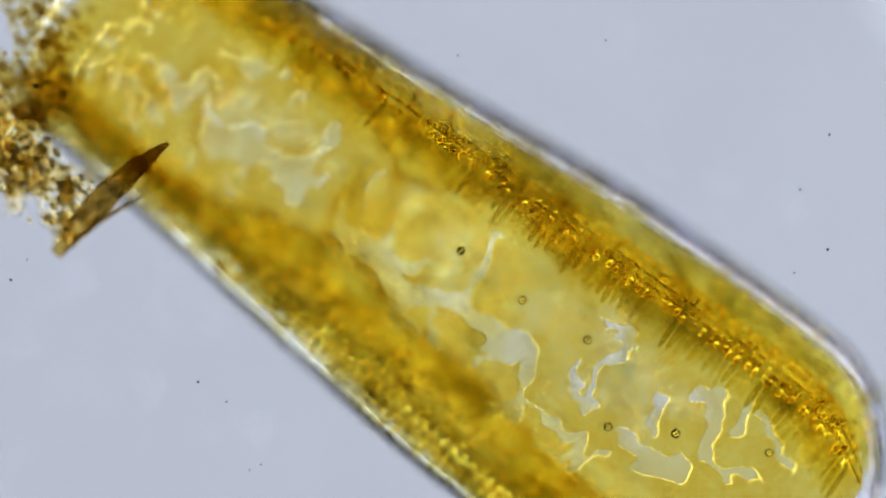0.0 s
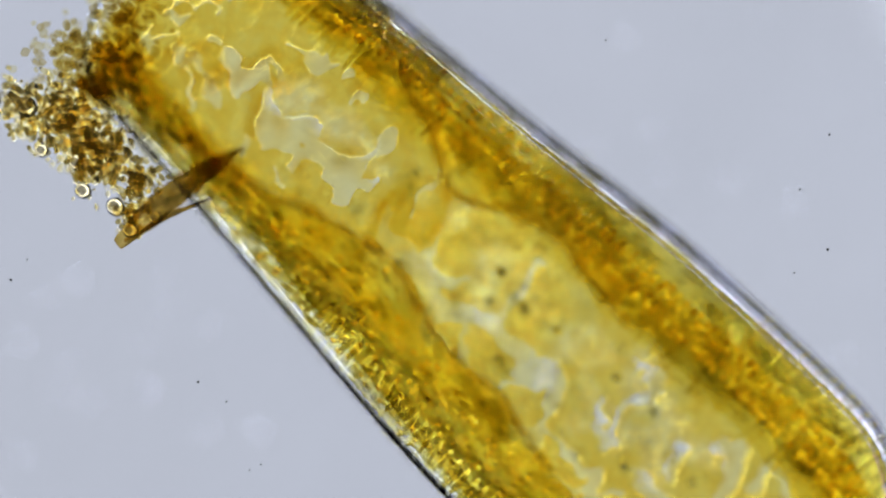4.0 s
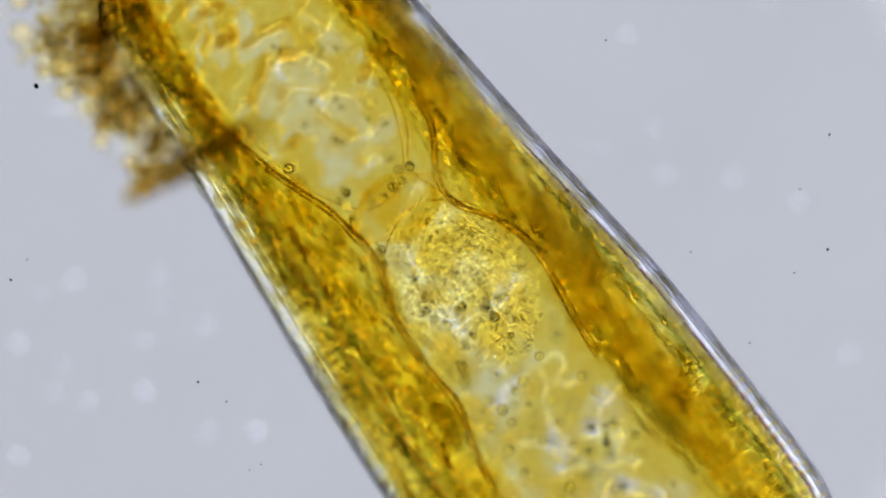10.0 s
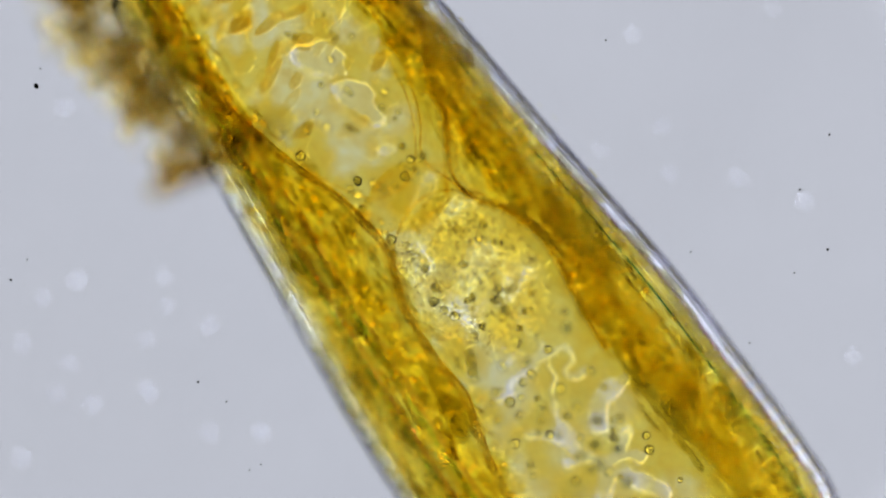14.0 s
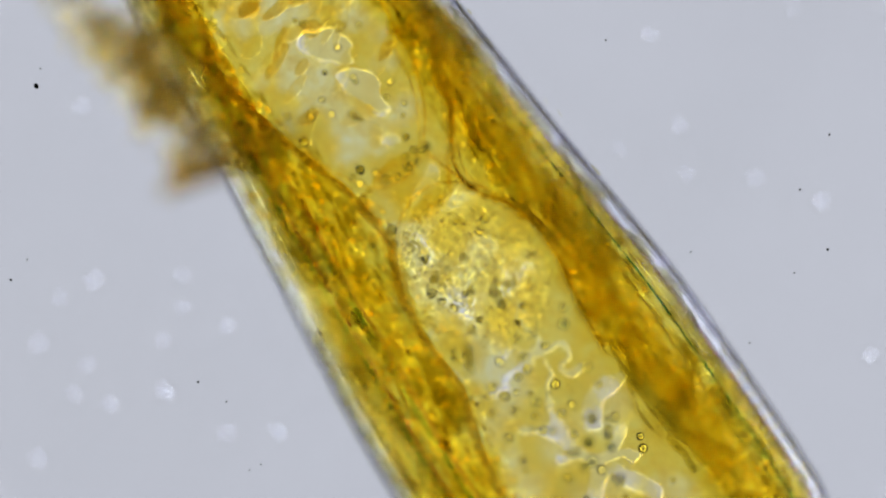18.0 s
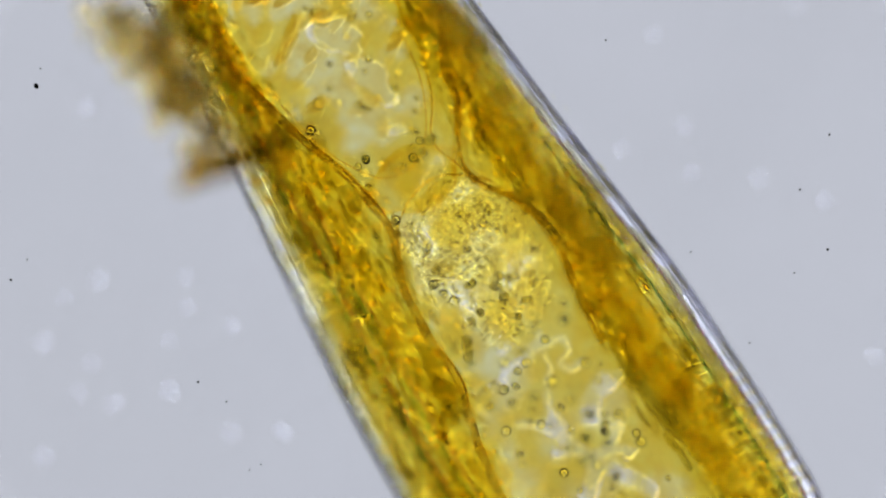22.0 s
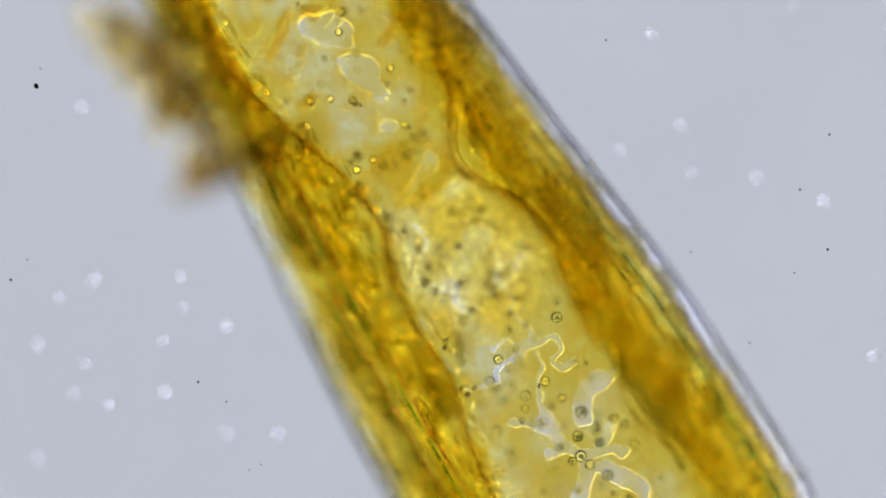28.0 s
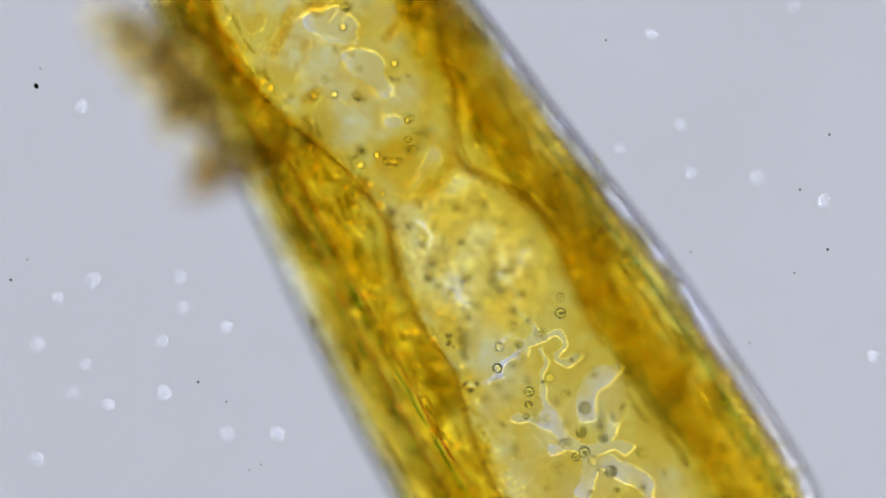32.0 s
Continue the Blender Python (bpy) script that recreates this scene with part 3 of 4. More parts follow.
def lamella(inner, sign, level, seed):
    """One wavy, torn layer of a flank's chloroplast."""
    def field(u, y):
        y2 = y - soft_curve(u, inner)
        k = 0.5 * value_noise(u * 7 + 2 * value_noise(u * 7, y2 * 9, seed), y2 * 48, seed) + 0.3 * value_noise(u * 17 + 9, y2 * 110, seed + 3) + 0.2 * value_noise(u * 60 + 9, y * 190, seed + 5)
        k = k - 0.22 * np.exp(-((u - 0.07) / 0.13) ** 2 - (y2 / 0.055) ** 2)
        room = np.minimum(sign * (y - soft_curve(u, inner)) - 0.004, wall_y(u, flat_z(u, y, level) / half_height(u), sign) - wall_room(sign, level) - sign * (y + LEAN * flat_z(u, y, level)))
        room = np.minimum(room, np.minimum(u - U0 - 0.09, U1 - 0.09 - u))
        return np.minimum(room, 0.035 * (k - 0.49))

    def height(u, y):
        return flat_z(u, y, level) + 0.012 * (value_noise(u * 14, y * 14, seed + 9) - 0.5)

    lo, hi = (-0.33, -0.05) if sign < 0 else (0.06, 0.33)
    return lobed_plate(field, height, 0.008, (U0 + 0.08, U1 - 0.08), (lo, hi), 0.0042)


for k, level in enumerate((-0.105, -0.05, -0.01, 0.10, 0.055)):
    for sign, inner in ((-1, LEFT_IN), (1, RIGHT_IN)):
        if sign > 0 and level > 0.05:
            continue
        tagged(piece("lamella", mesh_of("lamella", *lamella(inner, sign, level, 2 * k + (sign > 0)), M_LAMELLA), diatom, "torn golden layer of the chloroplast"), kind="stuff")


def ribbon(table, level, half, seed):
    """A long olive fold of the chloroplast that follows its flank."""
    def field(u, y):
        d = y - soft_curve(u, table)
        w = half * (0.55 + 0.9 * value_noise(u * 9, u * 0, seed)) + 0.050 * (value_noise(u * 12, d * 80, seed + 1) - 0.5) + 0.034 * (value_noise(u * 34, d * 160, seed + 2) - 0.5)
        return np.minimum(0.6 * (w - np.abs(d)), np.minimum(u - U0 - 0.10, U1 - 0.12 - u))

    lo, hi = (-0.31, -0.06) if table[0][1] < 0 else (0.06, 0.32)
    return lobed_plate(field, lambda u, y: flat_z(u, y, level) + 0.010 * (value_noise(u * 14, y * 14, seed + 9) - 0.5), 0.010, (U0 + 0.08, U1 - 0.08), (lo, hi), 0.0046)


RIGHT_DARK = [(-0.700, 0.192), (-0.272, 0.192), (-0.200, 0.195), (-0.044, 0.181), (0.090, 0.168), (0.241, 0.205), (0.417, 0.166), (0.556, 0.162), (0.683, 0.178), (0.950, 0.178)]
LEFT_DARK = [(-0.700, -0.195), (-0.508, -0.195), (-0.431, -0.184), (-0.289, -0.201), (-0.186, -0.206), (-0.100, -0.200), (0.042, -0.218), (0.170, -0.238), (0.282, -0.249), (0.421, -0.252), (0.950, -0.252)]
RIGHT_RIM = [(-0.70, 0.190), (-0.30, 0.205), (0.05, 0.236), (0.40, 0.262), (0.75, 0.270), (0.95, 0.240)]
LEFT_RIM = [(-0.70, -0.200), (-0.30, -0.218), (0.05, -0.246), (0.40, -0.268), (0.95, -0.272)]
for k, (table, level, half) in enumerate(((RIGHT_DARK, -0.055, 0.030), (RIGHT_DARK, 0.01, 0.022), (LEFT_DARK, -0.055, 0.026), (LEFT_DARK, 0.01, 0.020), (LEFT_RIM, 0.07, 0.016), (RIGHT_RIM, -0.03, 0.016), (RIGHT_RIM, -0.085, 0.016))):
    piece("chloroplast_fold", mesh_of("chloroplast_fold", *ribbon(table, level, half, 20 + 5 * k), M_OLIVE), diatom, "dark olive fold of the chloroplast")


def grains(count, seed, r0=0.0028, r1=0.0062, long=5.0):
    """Plastid grains packed along both flanks."""
    rnd = random.Random(seed)
    base = ball(1.0, 1)
    chunks = []
    while len(chunks) < count:
        u = rnd.uniform(U0 + 0.08, U1 - 0.08)
        sign = rnd.choice((-1, 1))
        yi = float(curve(u, LEFT_IN if sign < 0 else RIGHT_IN))
        yo = sign * (float(half_width(u)) - 0.03)
        if sign * (yo - yi) < 0.02:
            continue
        y = yi + (yo - yi) * rnd.random() ** (0.9 if sign > 0 else 0.7)
        level = rnd.choice((-0.11, -0.095, -0.05, -0.01) if sign > 0 else (-0.11, -0.095, -0.05, -0.01, 0.055, 0.10)) + rnd.gauss(0, 0.012)
        z = float(flat_z(u, y, level))
        room = float(wall_y(u, z / float(half_height(u)), sign)) - wall_room(sign, level)
        if room < abs(y):
            continue
        y -= LEAN * z
        r = rnd.uniform(r0, r1)
        m = pose(u, y, z, rnd.uniform(0, 360), rnd.uniform(-25, 25), rnd.uniform(-14, 14)) @ Matrix.Diagonal((r * rnd.uniform(1, long), r, r * 0.8, 1))
        chunks.append(moved(base, m))
    return joined(chunks)


tagged(piece("grains", mesh_of("grains", *grains(5400, 4), M_GRAIN), diatom, "packed golden plastid grains"), kind="stuff")


def lump(center, radii, lumpy, seed, detail=4):
    vs, fs = ball(1.0, detail)
    out = []
    for v in vs:
        p = Vector((v[0] * radii[0], v[1] * radii[1], v[2] * radii[2]))
        out.append(Vector(center) + p * (1 + lumpy * wob(v, 2.2, seed)))
    return out, fs


def clumps(count, seed, sign):
    """Flat folded clumps of the flank's chloroplast, packed in a few level layers."""
    rnd = random.Random(seed)
    base = lump((0, 0, 0), (1, 1, 1), 0.42, seed, 2)
    chunks = []
    while len(chunks) < count:
        u = rnd.uniform(U0 + 0.08, U1 - 0.10)
        yi = float(soft_curve(u, LEFT_IN if sign < 0 else RIGHT_IN)) + sign * 0.012
        yo = sign * (float(half_width(u)) - 0.05)
        y = yi + (yo - yi) * rnd.random()
        z = float(flat_z(u, y, rnd.choice((-0.10, -0.05, -0.03, 0.0, 0.04)) + rnd.gauss(0, 0.012)))
        if float(wall_y(u, z / float(half_height(u)), sign)) - 0.032 < abs(y + LEAN * z):
            continue
        r = 0.008 + 0.016 * rnd.random() ** 2
        chunks.append(moved(base, pose(u, y, z, 0, 0, rnd.gauss(0, 16) + 360 * rnd.randrange(2) / 2) @ Matrix.Diagonal((r * rnd.uniform(1, 2.4), r * rnd.uniform(0.5, 1), r * 0.25, 1))))
    return joined(chunks)


for seed, sign in ((61, -1), (62, 1)):
    tagged(piece("clumps", mesh_of("clumps", *clumps(480, seed, sign), M_CLUMP), diatom, "mottled olive and golden clumps of the chloroplast"), kind="stuff")
tagged(piece("granules", mesh_of("granules", *grains(1500, 8, 0.0030, 0.0066, 1.5), M_GRANULE), diatom, "scattered glassy granules"), kind="stuff")


piece("nucleus", mesh_of("nucleus", *lump((0.155, 0.012, 0.0), (0.165, 0.126, 0.085), 0.18, 1.0), M_PLASM), diatom, "pale granular cytoplasm round the nucleus")
piece("vacuole", mesh_of("vacuole", *lump((-0.33, -0.015, 0.0), (0.29, 0.125, 0.095), 0.07, 2.0), M_VACUOLE), diatom, "clear sap vacuole")
piece("vacuole", mesh_of("vacuole_rear", *lump((0.60, 0.0, 0.0), (0.26, 0.125, 0.11), 0.10, 3.0), M_VACUOLE), diatom, "clear sap vacuole")
piece("cytoplasm_bridge", mesh_of("bridge", *lump((-0.02, 0.0, 0.0), (0.055, 0.085, 0.075), 0.25, 4.0), M_BRIDGE), diatom, "yellow cytoplasm bridge between the vacuoles")


def crumbs(count, seed):
    """Fine grain of the cytoplasm round the nucleus."""
    rnd = random.Random(seed)
    base = ball(1.0, 1)
    chunks = []
    for _ in range(count):
        a, k = rnd.uniform(0, 2 * math.pi), min(1.15, math.sqrt(rnd.random()) * rnd.uniform(0.8, 1.12))
        r = rnd.uniform(0.0028, 0.0055)
        chunks.append(moved(base, pose(0.155 + 0.155 * k * math.cos(a), 0.010 + 0.122 * k * math.sin(a), rnd.uniform(-0.06, -0.02)) @ Matrix.Scale(r, 4)))
    return joined(chunks)


tagged(piece("crumbs", mesh_of("crumbs", *crumbs(1700, 6), M_CRUMB), diatom, "fine pale grains of cytoplasm"), kind="stuff")


LEFT_STRAND = [(-0.42, -0.185), (-0.27, -0.152), (-0.173, -0.128), (-0.094, -0.097), (-0.013, -0.085), (0.041, -0.083), (0.12, -0.115), (0.208, -0.126), (0.32, -0.117), (0.42, -0.146), (0.53, -0.165), (0.66, -0.17)]
RIGHT_STRAND = [(-0.45, 0.222), (-0.268, 0.190), (-0.163, 0.143), (-0.095, 0.132), (-0.02, 0.079), (0.04, 0.080), (0.098, 0.128), (0.16, 0.146), (0.228, 0.146), (0.30, 0.132), (0.40, 0.125)]
SAP_EDGE = [(-0.45, 0.118), (-0.31, 0.131), (-0.20, 0.121), (-0.12, 0.092), (-0.062, 0.045), (-0.01, 0.07), (0.04, 0.083)]


def strand(table, level, seed, r=0.0034):
    pts = []
    for u in np.linspace(table[0][0], table[-1][0], 80):
        y = float(sum(curve(u + d, table) for d in (-0.02, 0, 0.02))) / 3 + 0.003 * wob((u, 0, level), 22, 1.7 * seed)
        pts.append((u, y, float(flat_z(u, y, level)) + 0.006 * wob((u, level, y), 9, seed)))
    return tube(pts, [r * (0.6 + 0.9 * abs(wob((p[0], 0, 0), 17, seed))) for p in pts], 8)


for k, (table, level, side) in enumerate(((LEFT_STRAND, -0.035, 0.0), (LEFT_STRAND, -0.02, -0.008), (LEFT_STRAND, 0.005, 0.003), (LEFT_STRAND, -0.09, -0.012),
                                          (RIGHT_STRAND, -0.035, 0.0), (RIGHT_STRAND, -0.02, 0.007), (RIGHT_STRAND, 0.0, 0.0), (RIGHT_STRAND, -0.095, 0.004), (SAP_EDGE, -0.04, 0.0))):
    piece("strand", mesh_of("strand", *strand([(u, y + side) for u, y in table], level, 3.0 + k), M_MEMBRANE if table is SAP_EDGE else M_STRAND), diatom, "thin brown plasma strand")


def membrane(center, radii, a0, a1, seed):
    pts = []
    for i in range(40):
        a = math.radians(a0 + (a1 - a0) * i / 39)
        u, y = center[0] + radii[0] * math.cos(a), center[1] + radii[1] * math.sin(a)
        u, y = u + 0.004 * wob((u, y, 0), 13, seed), y + 0.004 * wob((u, y, 3), 16, seed)
        pts.append((u, y, float(flat_z(u, y, -0.03)) + 0.006 * wob((u, y, 0), 12, seed)))
    return tube(pts, [0.0016 + 0.0018 * abs(wob((p[0], p[1], 0), 30, seed)) for p in pts], 7)


piece("membrane", mesh_of("membrane", *membrane((-0.33, -0.012), (0.29, 0.128), -75, 75, 1.0), M_MEMBRANE), diatom, "thin membrane round the clear sap")
piece("membrane", mesh_of("membrane", *membrane((0.160, 0.010), (0.165, 0.126), 98, 266, 2.0), M_MEMBRANE), diatom, "thin membrane round the pale cytoplasm")

# pale folds of the sheets that hang into the clear sap
fold = mesh_of("fold", *moved(lump((0, 0, 0), (1, 1, 1), 0.22, 6.0, 3), Matrix.Diagonal((0.036, 0.0115, 0.010, 1))), M_FOLD)
rnd = random.Random(14)
for count, u0, u1, y0, y1, zs in ((7, -0.58, -0.42, -0.11, 0.11, 1), (40, -0.60, -0.10, -0.11, 0.10, -1)):
    for _ in range(count):
        u, y = rnd.uniform(u0, u1), rnd.uniform(y0, y1)
        z = float(top_z(u, y)) - rnd.uniform(0.022, 0.042) if zs > 0 else float(low_z(u, y)) + rnd.uniform(0.016, 0.032)
        m = pose(u, y, z, rnd.uniform(-20, 20), rnd.uniform(-12, 12), 109 + rnd.gauss(0, 17)) @ Matrix.Diagonal((rnd.uniform(0.5, 1.2), rnd.uniform(0.7, 1.3), 1, 1))
        piece("fold", fold, diatom, "", m)

# the ridge of the upper valve, with finger-like lobes inside it and glassy beads along it
RIDGE_Y = [(-0.45, 0.175), (-0.20, 0.198), (0.10, 0.205), (0.66, 0.208), (0.85, 0.204), (0.95, 0.172), (1.00, 0.12)]
RIDGE_Z = [(-0.45, 0.070), (-0.20, 0.088), (0.12, 0.112), (0.41, 0.108), (0.66, 0.101), (0.85, 0.094), (1.00, 0.07)]


def ridge_point(u, inward=0.0, down=0.0):
    return u, float(soft_curve(u, RIDGE_Y)) - inward, float(soft_curve(u, RIDGE_Z)) - down


finger = mesh_of("finger", *moved(lump((0, 0, 0), (1, 1, 1), 0.12, 9.0, 2), Matrix.Diagonal((0.0052, 0.032, 0.009, 1))), M_FINGER)
rnd = random.Random(11)
u = -0.42
while u < 0.95:
    piece("lobe", finger, diatom, "", pose(*ridge_point(u, 0.036 + rnd.uniform(0, 0.012), -0.003), -10, 0, rnd.uniform(-9, 9)) @ Matrix.Diagonal((rnd.uniform(0.8, 1.25), rnd.uniform(0.6, 1.15), 1, 1)))
    u += rnd.uniform(0.0125, 0.0165)
u = -0.30
while u < 0.80:
    w, h = float(half_width(u)), float(half_height(u))
    piece("lobe", finger, diatom, "", pose(u, -(w - 0.062 - rnd.uniform(0, 0.014)) - LEAN * h * 0.84, h * 0.84, 16, 0, rnd.uniform(-12, 12)) @ Matrix.Diagonal((rnd.uniform(0.8, 1.2), rnd.uniform(0.6, 1.1), 1, 1)))
    u += 0.018 * rnd.uniform(0.8, 1.2)

ridge_bead = mesh_of("ridge_bead", *ball(1.0, 2, lump=0.2, seed=7.0), M_RIDGE)
u = -0.36
while u < 0.95:
    for inward, down, r in ((0.012, 0.0, rnd.uniform(0.0052, 0.0072)), (-0.004, 0.006, rnd.uniform(0.0036, 0.0052)), (-0.020, 0.030, rnd.uniform(0.0036, 0.0056)), (-0.032, 0.052, rnd.uniform(0.0036, 0.0056))):
        piece("ridge_bead", ridge_bead, diatom, "", pose(*ridge_point(u + rnd.uniform(-0.005, 0.005), inward + rnd.uniform(-0.003, 0.003), down), 0, 0, rnd.uniform(-9, 9)) @ Matrix.Diagonal((r, r * rnd.uniform(1.1, 1.8), r, 1)))
    u += rnd.uniform(0.0155, 0.0190)
for inward, down, r, glass in ((-0.002, 0.0, 0.0034, M_MEMBRANE), (-0.016, 0.010, 0.0026, M_MEMBRANE), (-0.030, 0.024, 0.0024, M_RIB)):
    piece("ridge_line", mesh_of("ridge_line", *tube([ridge_point(u, inward + 0.003 * wob((u, inward, 0), 12, 4.0), down) for u in np.linspace(-0.42, 0.98, 90)], r, 6), glass), diatom, "golden glassy line along the ridge of the upper valve")

rib = mesh_of("rib", *tube([(0, -0.034, 0.0), (0, -0.014, 0.006), (0.002, 0.010, 0.008), (0.004, 0.030, 0.0)], [0.0035, 0.006, 0.006, 0.003], 8), M_RIB)
for sign, a, b, zf in ((1, 0.52, 0.95, -0.70), (1, 0.56, 0.95, -0.35), (-1, 0.0, 0.85, 0.70), (-1, 0.10, 0.85, -0.75)):
    u = a
    while u < b:
        h = float(half_height(u))
        piece("rib", rib, diatom, "", pose(u, sign * (float(wall_y(u, zf, sign)) - 0.034) - LEAN * zf * h, zf * h + rnd.uniform(-0.008, 0.008), 0, 0, sign * -8 + rnd.uniform(-8, 8) + (180 if sign < 0 else 0)) @ Matrix.Scale(0.45 if sign * zf > 0.0 and sign < 0 else 1.0, 4))
        u += rnd.uniform(0.010, 0.015) if sign * zf > 0 and sign < 0 else rnd.uniform(0.018, 0.026)


def band(sign, zf, r, out=-0.004):
    pts = []
    for u in np.linspace(U0 + 0.10, U1 - 0.03, 80):
        h = float(half_height(u))
        y = sign * (float(wall_y(u, zf, sign)) + out) - LEAN * zf * h
        pts.append((u, y, zf * h))
    return tube(pts, r, 6)


for sign, zf, r in ((1, 0.3, 0.004), (1, -0.72, 0.0045), (-1, 0.66, 0.005), (-1, 0.84, 0.004), (-1, 0.1, 0.004), (-1, -0.7, 0.005)):
    piece("girdle_band", mesh_of("girdle_band", *band(sign, zf, r), M_RIB), diatom, "thin glassy girdle band")

for sign, zf, r in ((-1, 0.5, 0.0036), (-1, 0.1, 0.003)):
    piece("girdle_rim", mesh_of("girdle_rim", *band(sign, zf, r, 0.003), M_EDGE), diatom, "dark glassy rim of the girdle")


def wall_band(sign, zf, ry, rz, inset):
    """A flat glassy girdle strap that stands on edge in the flank."""
    rings = []
    for u in np.linspace(U0 + 0.08, U1 - 0.02, 90):
        h = float(half_height(u))
        y = sign * (float(wall_y(u, zf, sign)) - inset) - LEAN * zf * h
        rings.append([(u, y + ry * math.cos(a) - LEAN * rz * math.sin(a), zf * h + rz * math.sin(a)) for a in [2 * math.pi * j / 16 for j in range(16)]])
    return loft(rings)


# strap tints hold the dark band of one flank, the bright edge of the other
for sign, zf, ry, rz, inset, mat, look_of in ((1, -0.50, 0.007, 0.035, 0.008, M_WALL_SHADED, "grey"), (-1, 0.30, 0.010, 0.045, 0.011, M_WALL_PALE, "pale")):
    piece("girdle_strap", mesh_of("girdle_strap", *wall_band(sign, zf, ry, rz, inset), mat), diatom, look_of + " glassy girdle strap, tinted for the light along the flank")
# thin tubes whose colour stands in for the sheen along the edges
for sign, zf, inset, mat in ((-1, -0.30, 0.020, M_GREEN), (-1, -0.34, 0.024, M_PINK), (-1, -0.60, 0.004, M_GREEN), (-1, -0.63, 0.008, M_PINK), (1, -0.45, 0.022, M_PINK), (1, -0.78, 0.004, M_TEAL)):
    piece("girdle_sheen", mesh_of("girdle_sheen", *band(sign, zf, 0.0026 if sign < 0 else 0.0022, -inset), mat), diatom, "thin coloured line painted as the sheen on a girdle band's edge")

# grey tubes paint the shaded edge line of the right flank
for zf, r in ((-0.42, 0.0070), (-0.86, 0.0026), (-0.93, 0.0020)):
    piece("girdle_rim", mesh_of("girdle_rim", *band(1, zf, r, -0.001), M_RIM_SHADE), diatom, "grey tube that paints the dark edge line of the girdle")

# oil droplets in the cytoplasm
oil = mesh_of("oil_droplet", *ball(1.0, 3), M_OIL)
rnd = random.Random(21)
DROPS_MID = [(0.073, 0.031, -0.058), (0.095, 0.072, -0.065), (0.108, 0.053, -0.062), (0.098, -0.055, -0.046), (0.130, 0.004, -0.056), (0.136, -0.059, -0.046), (0.154, -0.077, -0.044), (0.177, -0.070, -0.046), (0.217, 0.019, -0.061), (0.235, -0.008, -0.058), (0.187, -0.027, -0.053), (0.279, -0.086, -0.047), (-0.098, -0.062, -0.038), (-0.067, 0.047, -0.055), (0.464, -0.045, -0.060), (0.500, -0.004, -0.067), (0.524, 0.051, -0.077), (0.382, -0.048, -0.057), (0.197, -0.061, -0.048)]
DROPS_DEEP = [(0.213, 0.015, -0.048), (0.201, 0.030, -0.050), (0.213, 0.043, -0.053), (0.262, 0.047, -0.055), (0.240, -0.030, -0.043), (0.245, -0.052, -0.040), (0.288, -0.082, -0.037), (0.377, -0.067, -0.042), (0.362, -0.029, -0.047), (-0.093, -0.078, -0.024), (-0.056, 0.012, -0.039), (0.507, -0.108, -0.040), (0.022, -0.072, -0.029), (0.045, -0.083, -0.028), (0.347, -0.162, -0.027)]
DROPS_LOW = [(-0.226, -0.090, -0.077), (-0.210, -0.058, -0.082), (-0.183, -0.025, -0.088), (-0.160, 0.027, -0.097), (-0.104, 0.028, -0.099), (-0.056, 0.011, -0.098), (-0.080, -0.050, -0.088), (-0.202, 0.060, -0.100), (-0.016, -0.077, -0.086), (0.023, -0.000, -0.099), (0.019, 0.023, -0.103), (0.085, -0.057, -0.093), (0.148, -0.078, -0.092), (0.156, -0.066, -0.094), (0.236, -0.084, -0.094), (-0.304, 0.016, -0.090), (-0.079, -0.083, -0.083), (-0.054, -0.029, -0.092), (0.148, -0.135, -0.083), (0.081, 0.072, -0.112)]
DROPS_FLOOR = [(-0.196, 0.100, -0.116), (-0.189, -0.027, -0.098), (-0.076, 0.010, -0.107), (0.055, -0.063, -0.101), (-0.335, 0.036, -0.102), (-0.249, -0.126, -0.081), (-0.063, -0.041, -0.100)]
DROPS_DARK = [(0.112, -0.032, -0.112, 0.0063), (0.129, -0.038, -0.112, 0.0057), (0.140, -0.048, -0.111, 0.0057), (0.156, -0.013, -0.117, 0.0044), (0.247, -0.070, -0.112, 0.0082), (0.258, -0.085, -0.110, 0.0063), (0.258, -0.109, -0.106, 0.0057), (0.270, -0.118, -0.105, 0.0044), (0.306, -0.105, -0.108, 0.0082), (0.299, -0.004, -0.123, 0.0089), (0.310, 0.024, -0.128, 0.0070), (0.335, -0.013, -0.123, 0.0082), (0.301, 0.093, -0.138, 0.0070), (0.326, 0.078, -0.136, 0.0101), (0.346, -0.131, -0.106, 0.0051), (0.361, -0.126, -0.107, 0.0051), (0.358, -0.111, -0.109, 0.0051), (0.414, -0.011, -0.126, 0.0038), (0.416, -0.040, -0.122, 0.0095), (0.473, -0.041, -0.124, 0.0095), (0.492, 0.028, -0.135, 0.0114), (0.525, 0.001, -0.132, 0.0101), (0.554, 0.028, -0.137, 0.0089), (0.525, -0.037, -0.126, 0.0082), (0.528, -0.028, -0.128, 0.0076), (0.558, -0.013, -0.131, 0.0108), (0.558, -0.030, -0.128, 0.0076), (0.612, 0.009, -0.136, 0.0114), (0.055, -0.070, -0.105, 0.0057)]
DROPS_HIGH = [(0.189, -0.009, -0.005), (0.238, 0.024, -0.012), (0.274, -0.072, 0.001), (0.412, 0.085, -0.027), (0.406, -0.061, -0.005), (0.390, -0.097, 0.001), (0.490, -0.095, -0.003), (0.031, -0.110, 0.015), (-0.054, 0.036, -0.004), (-0.066, 0.062, -0.007)]
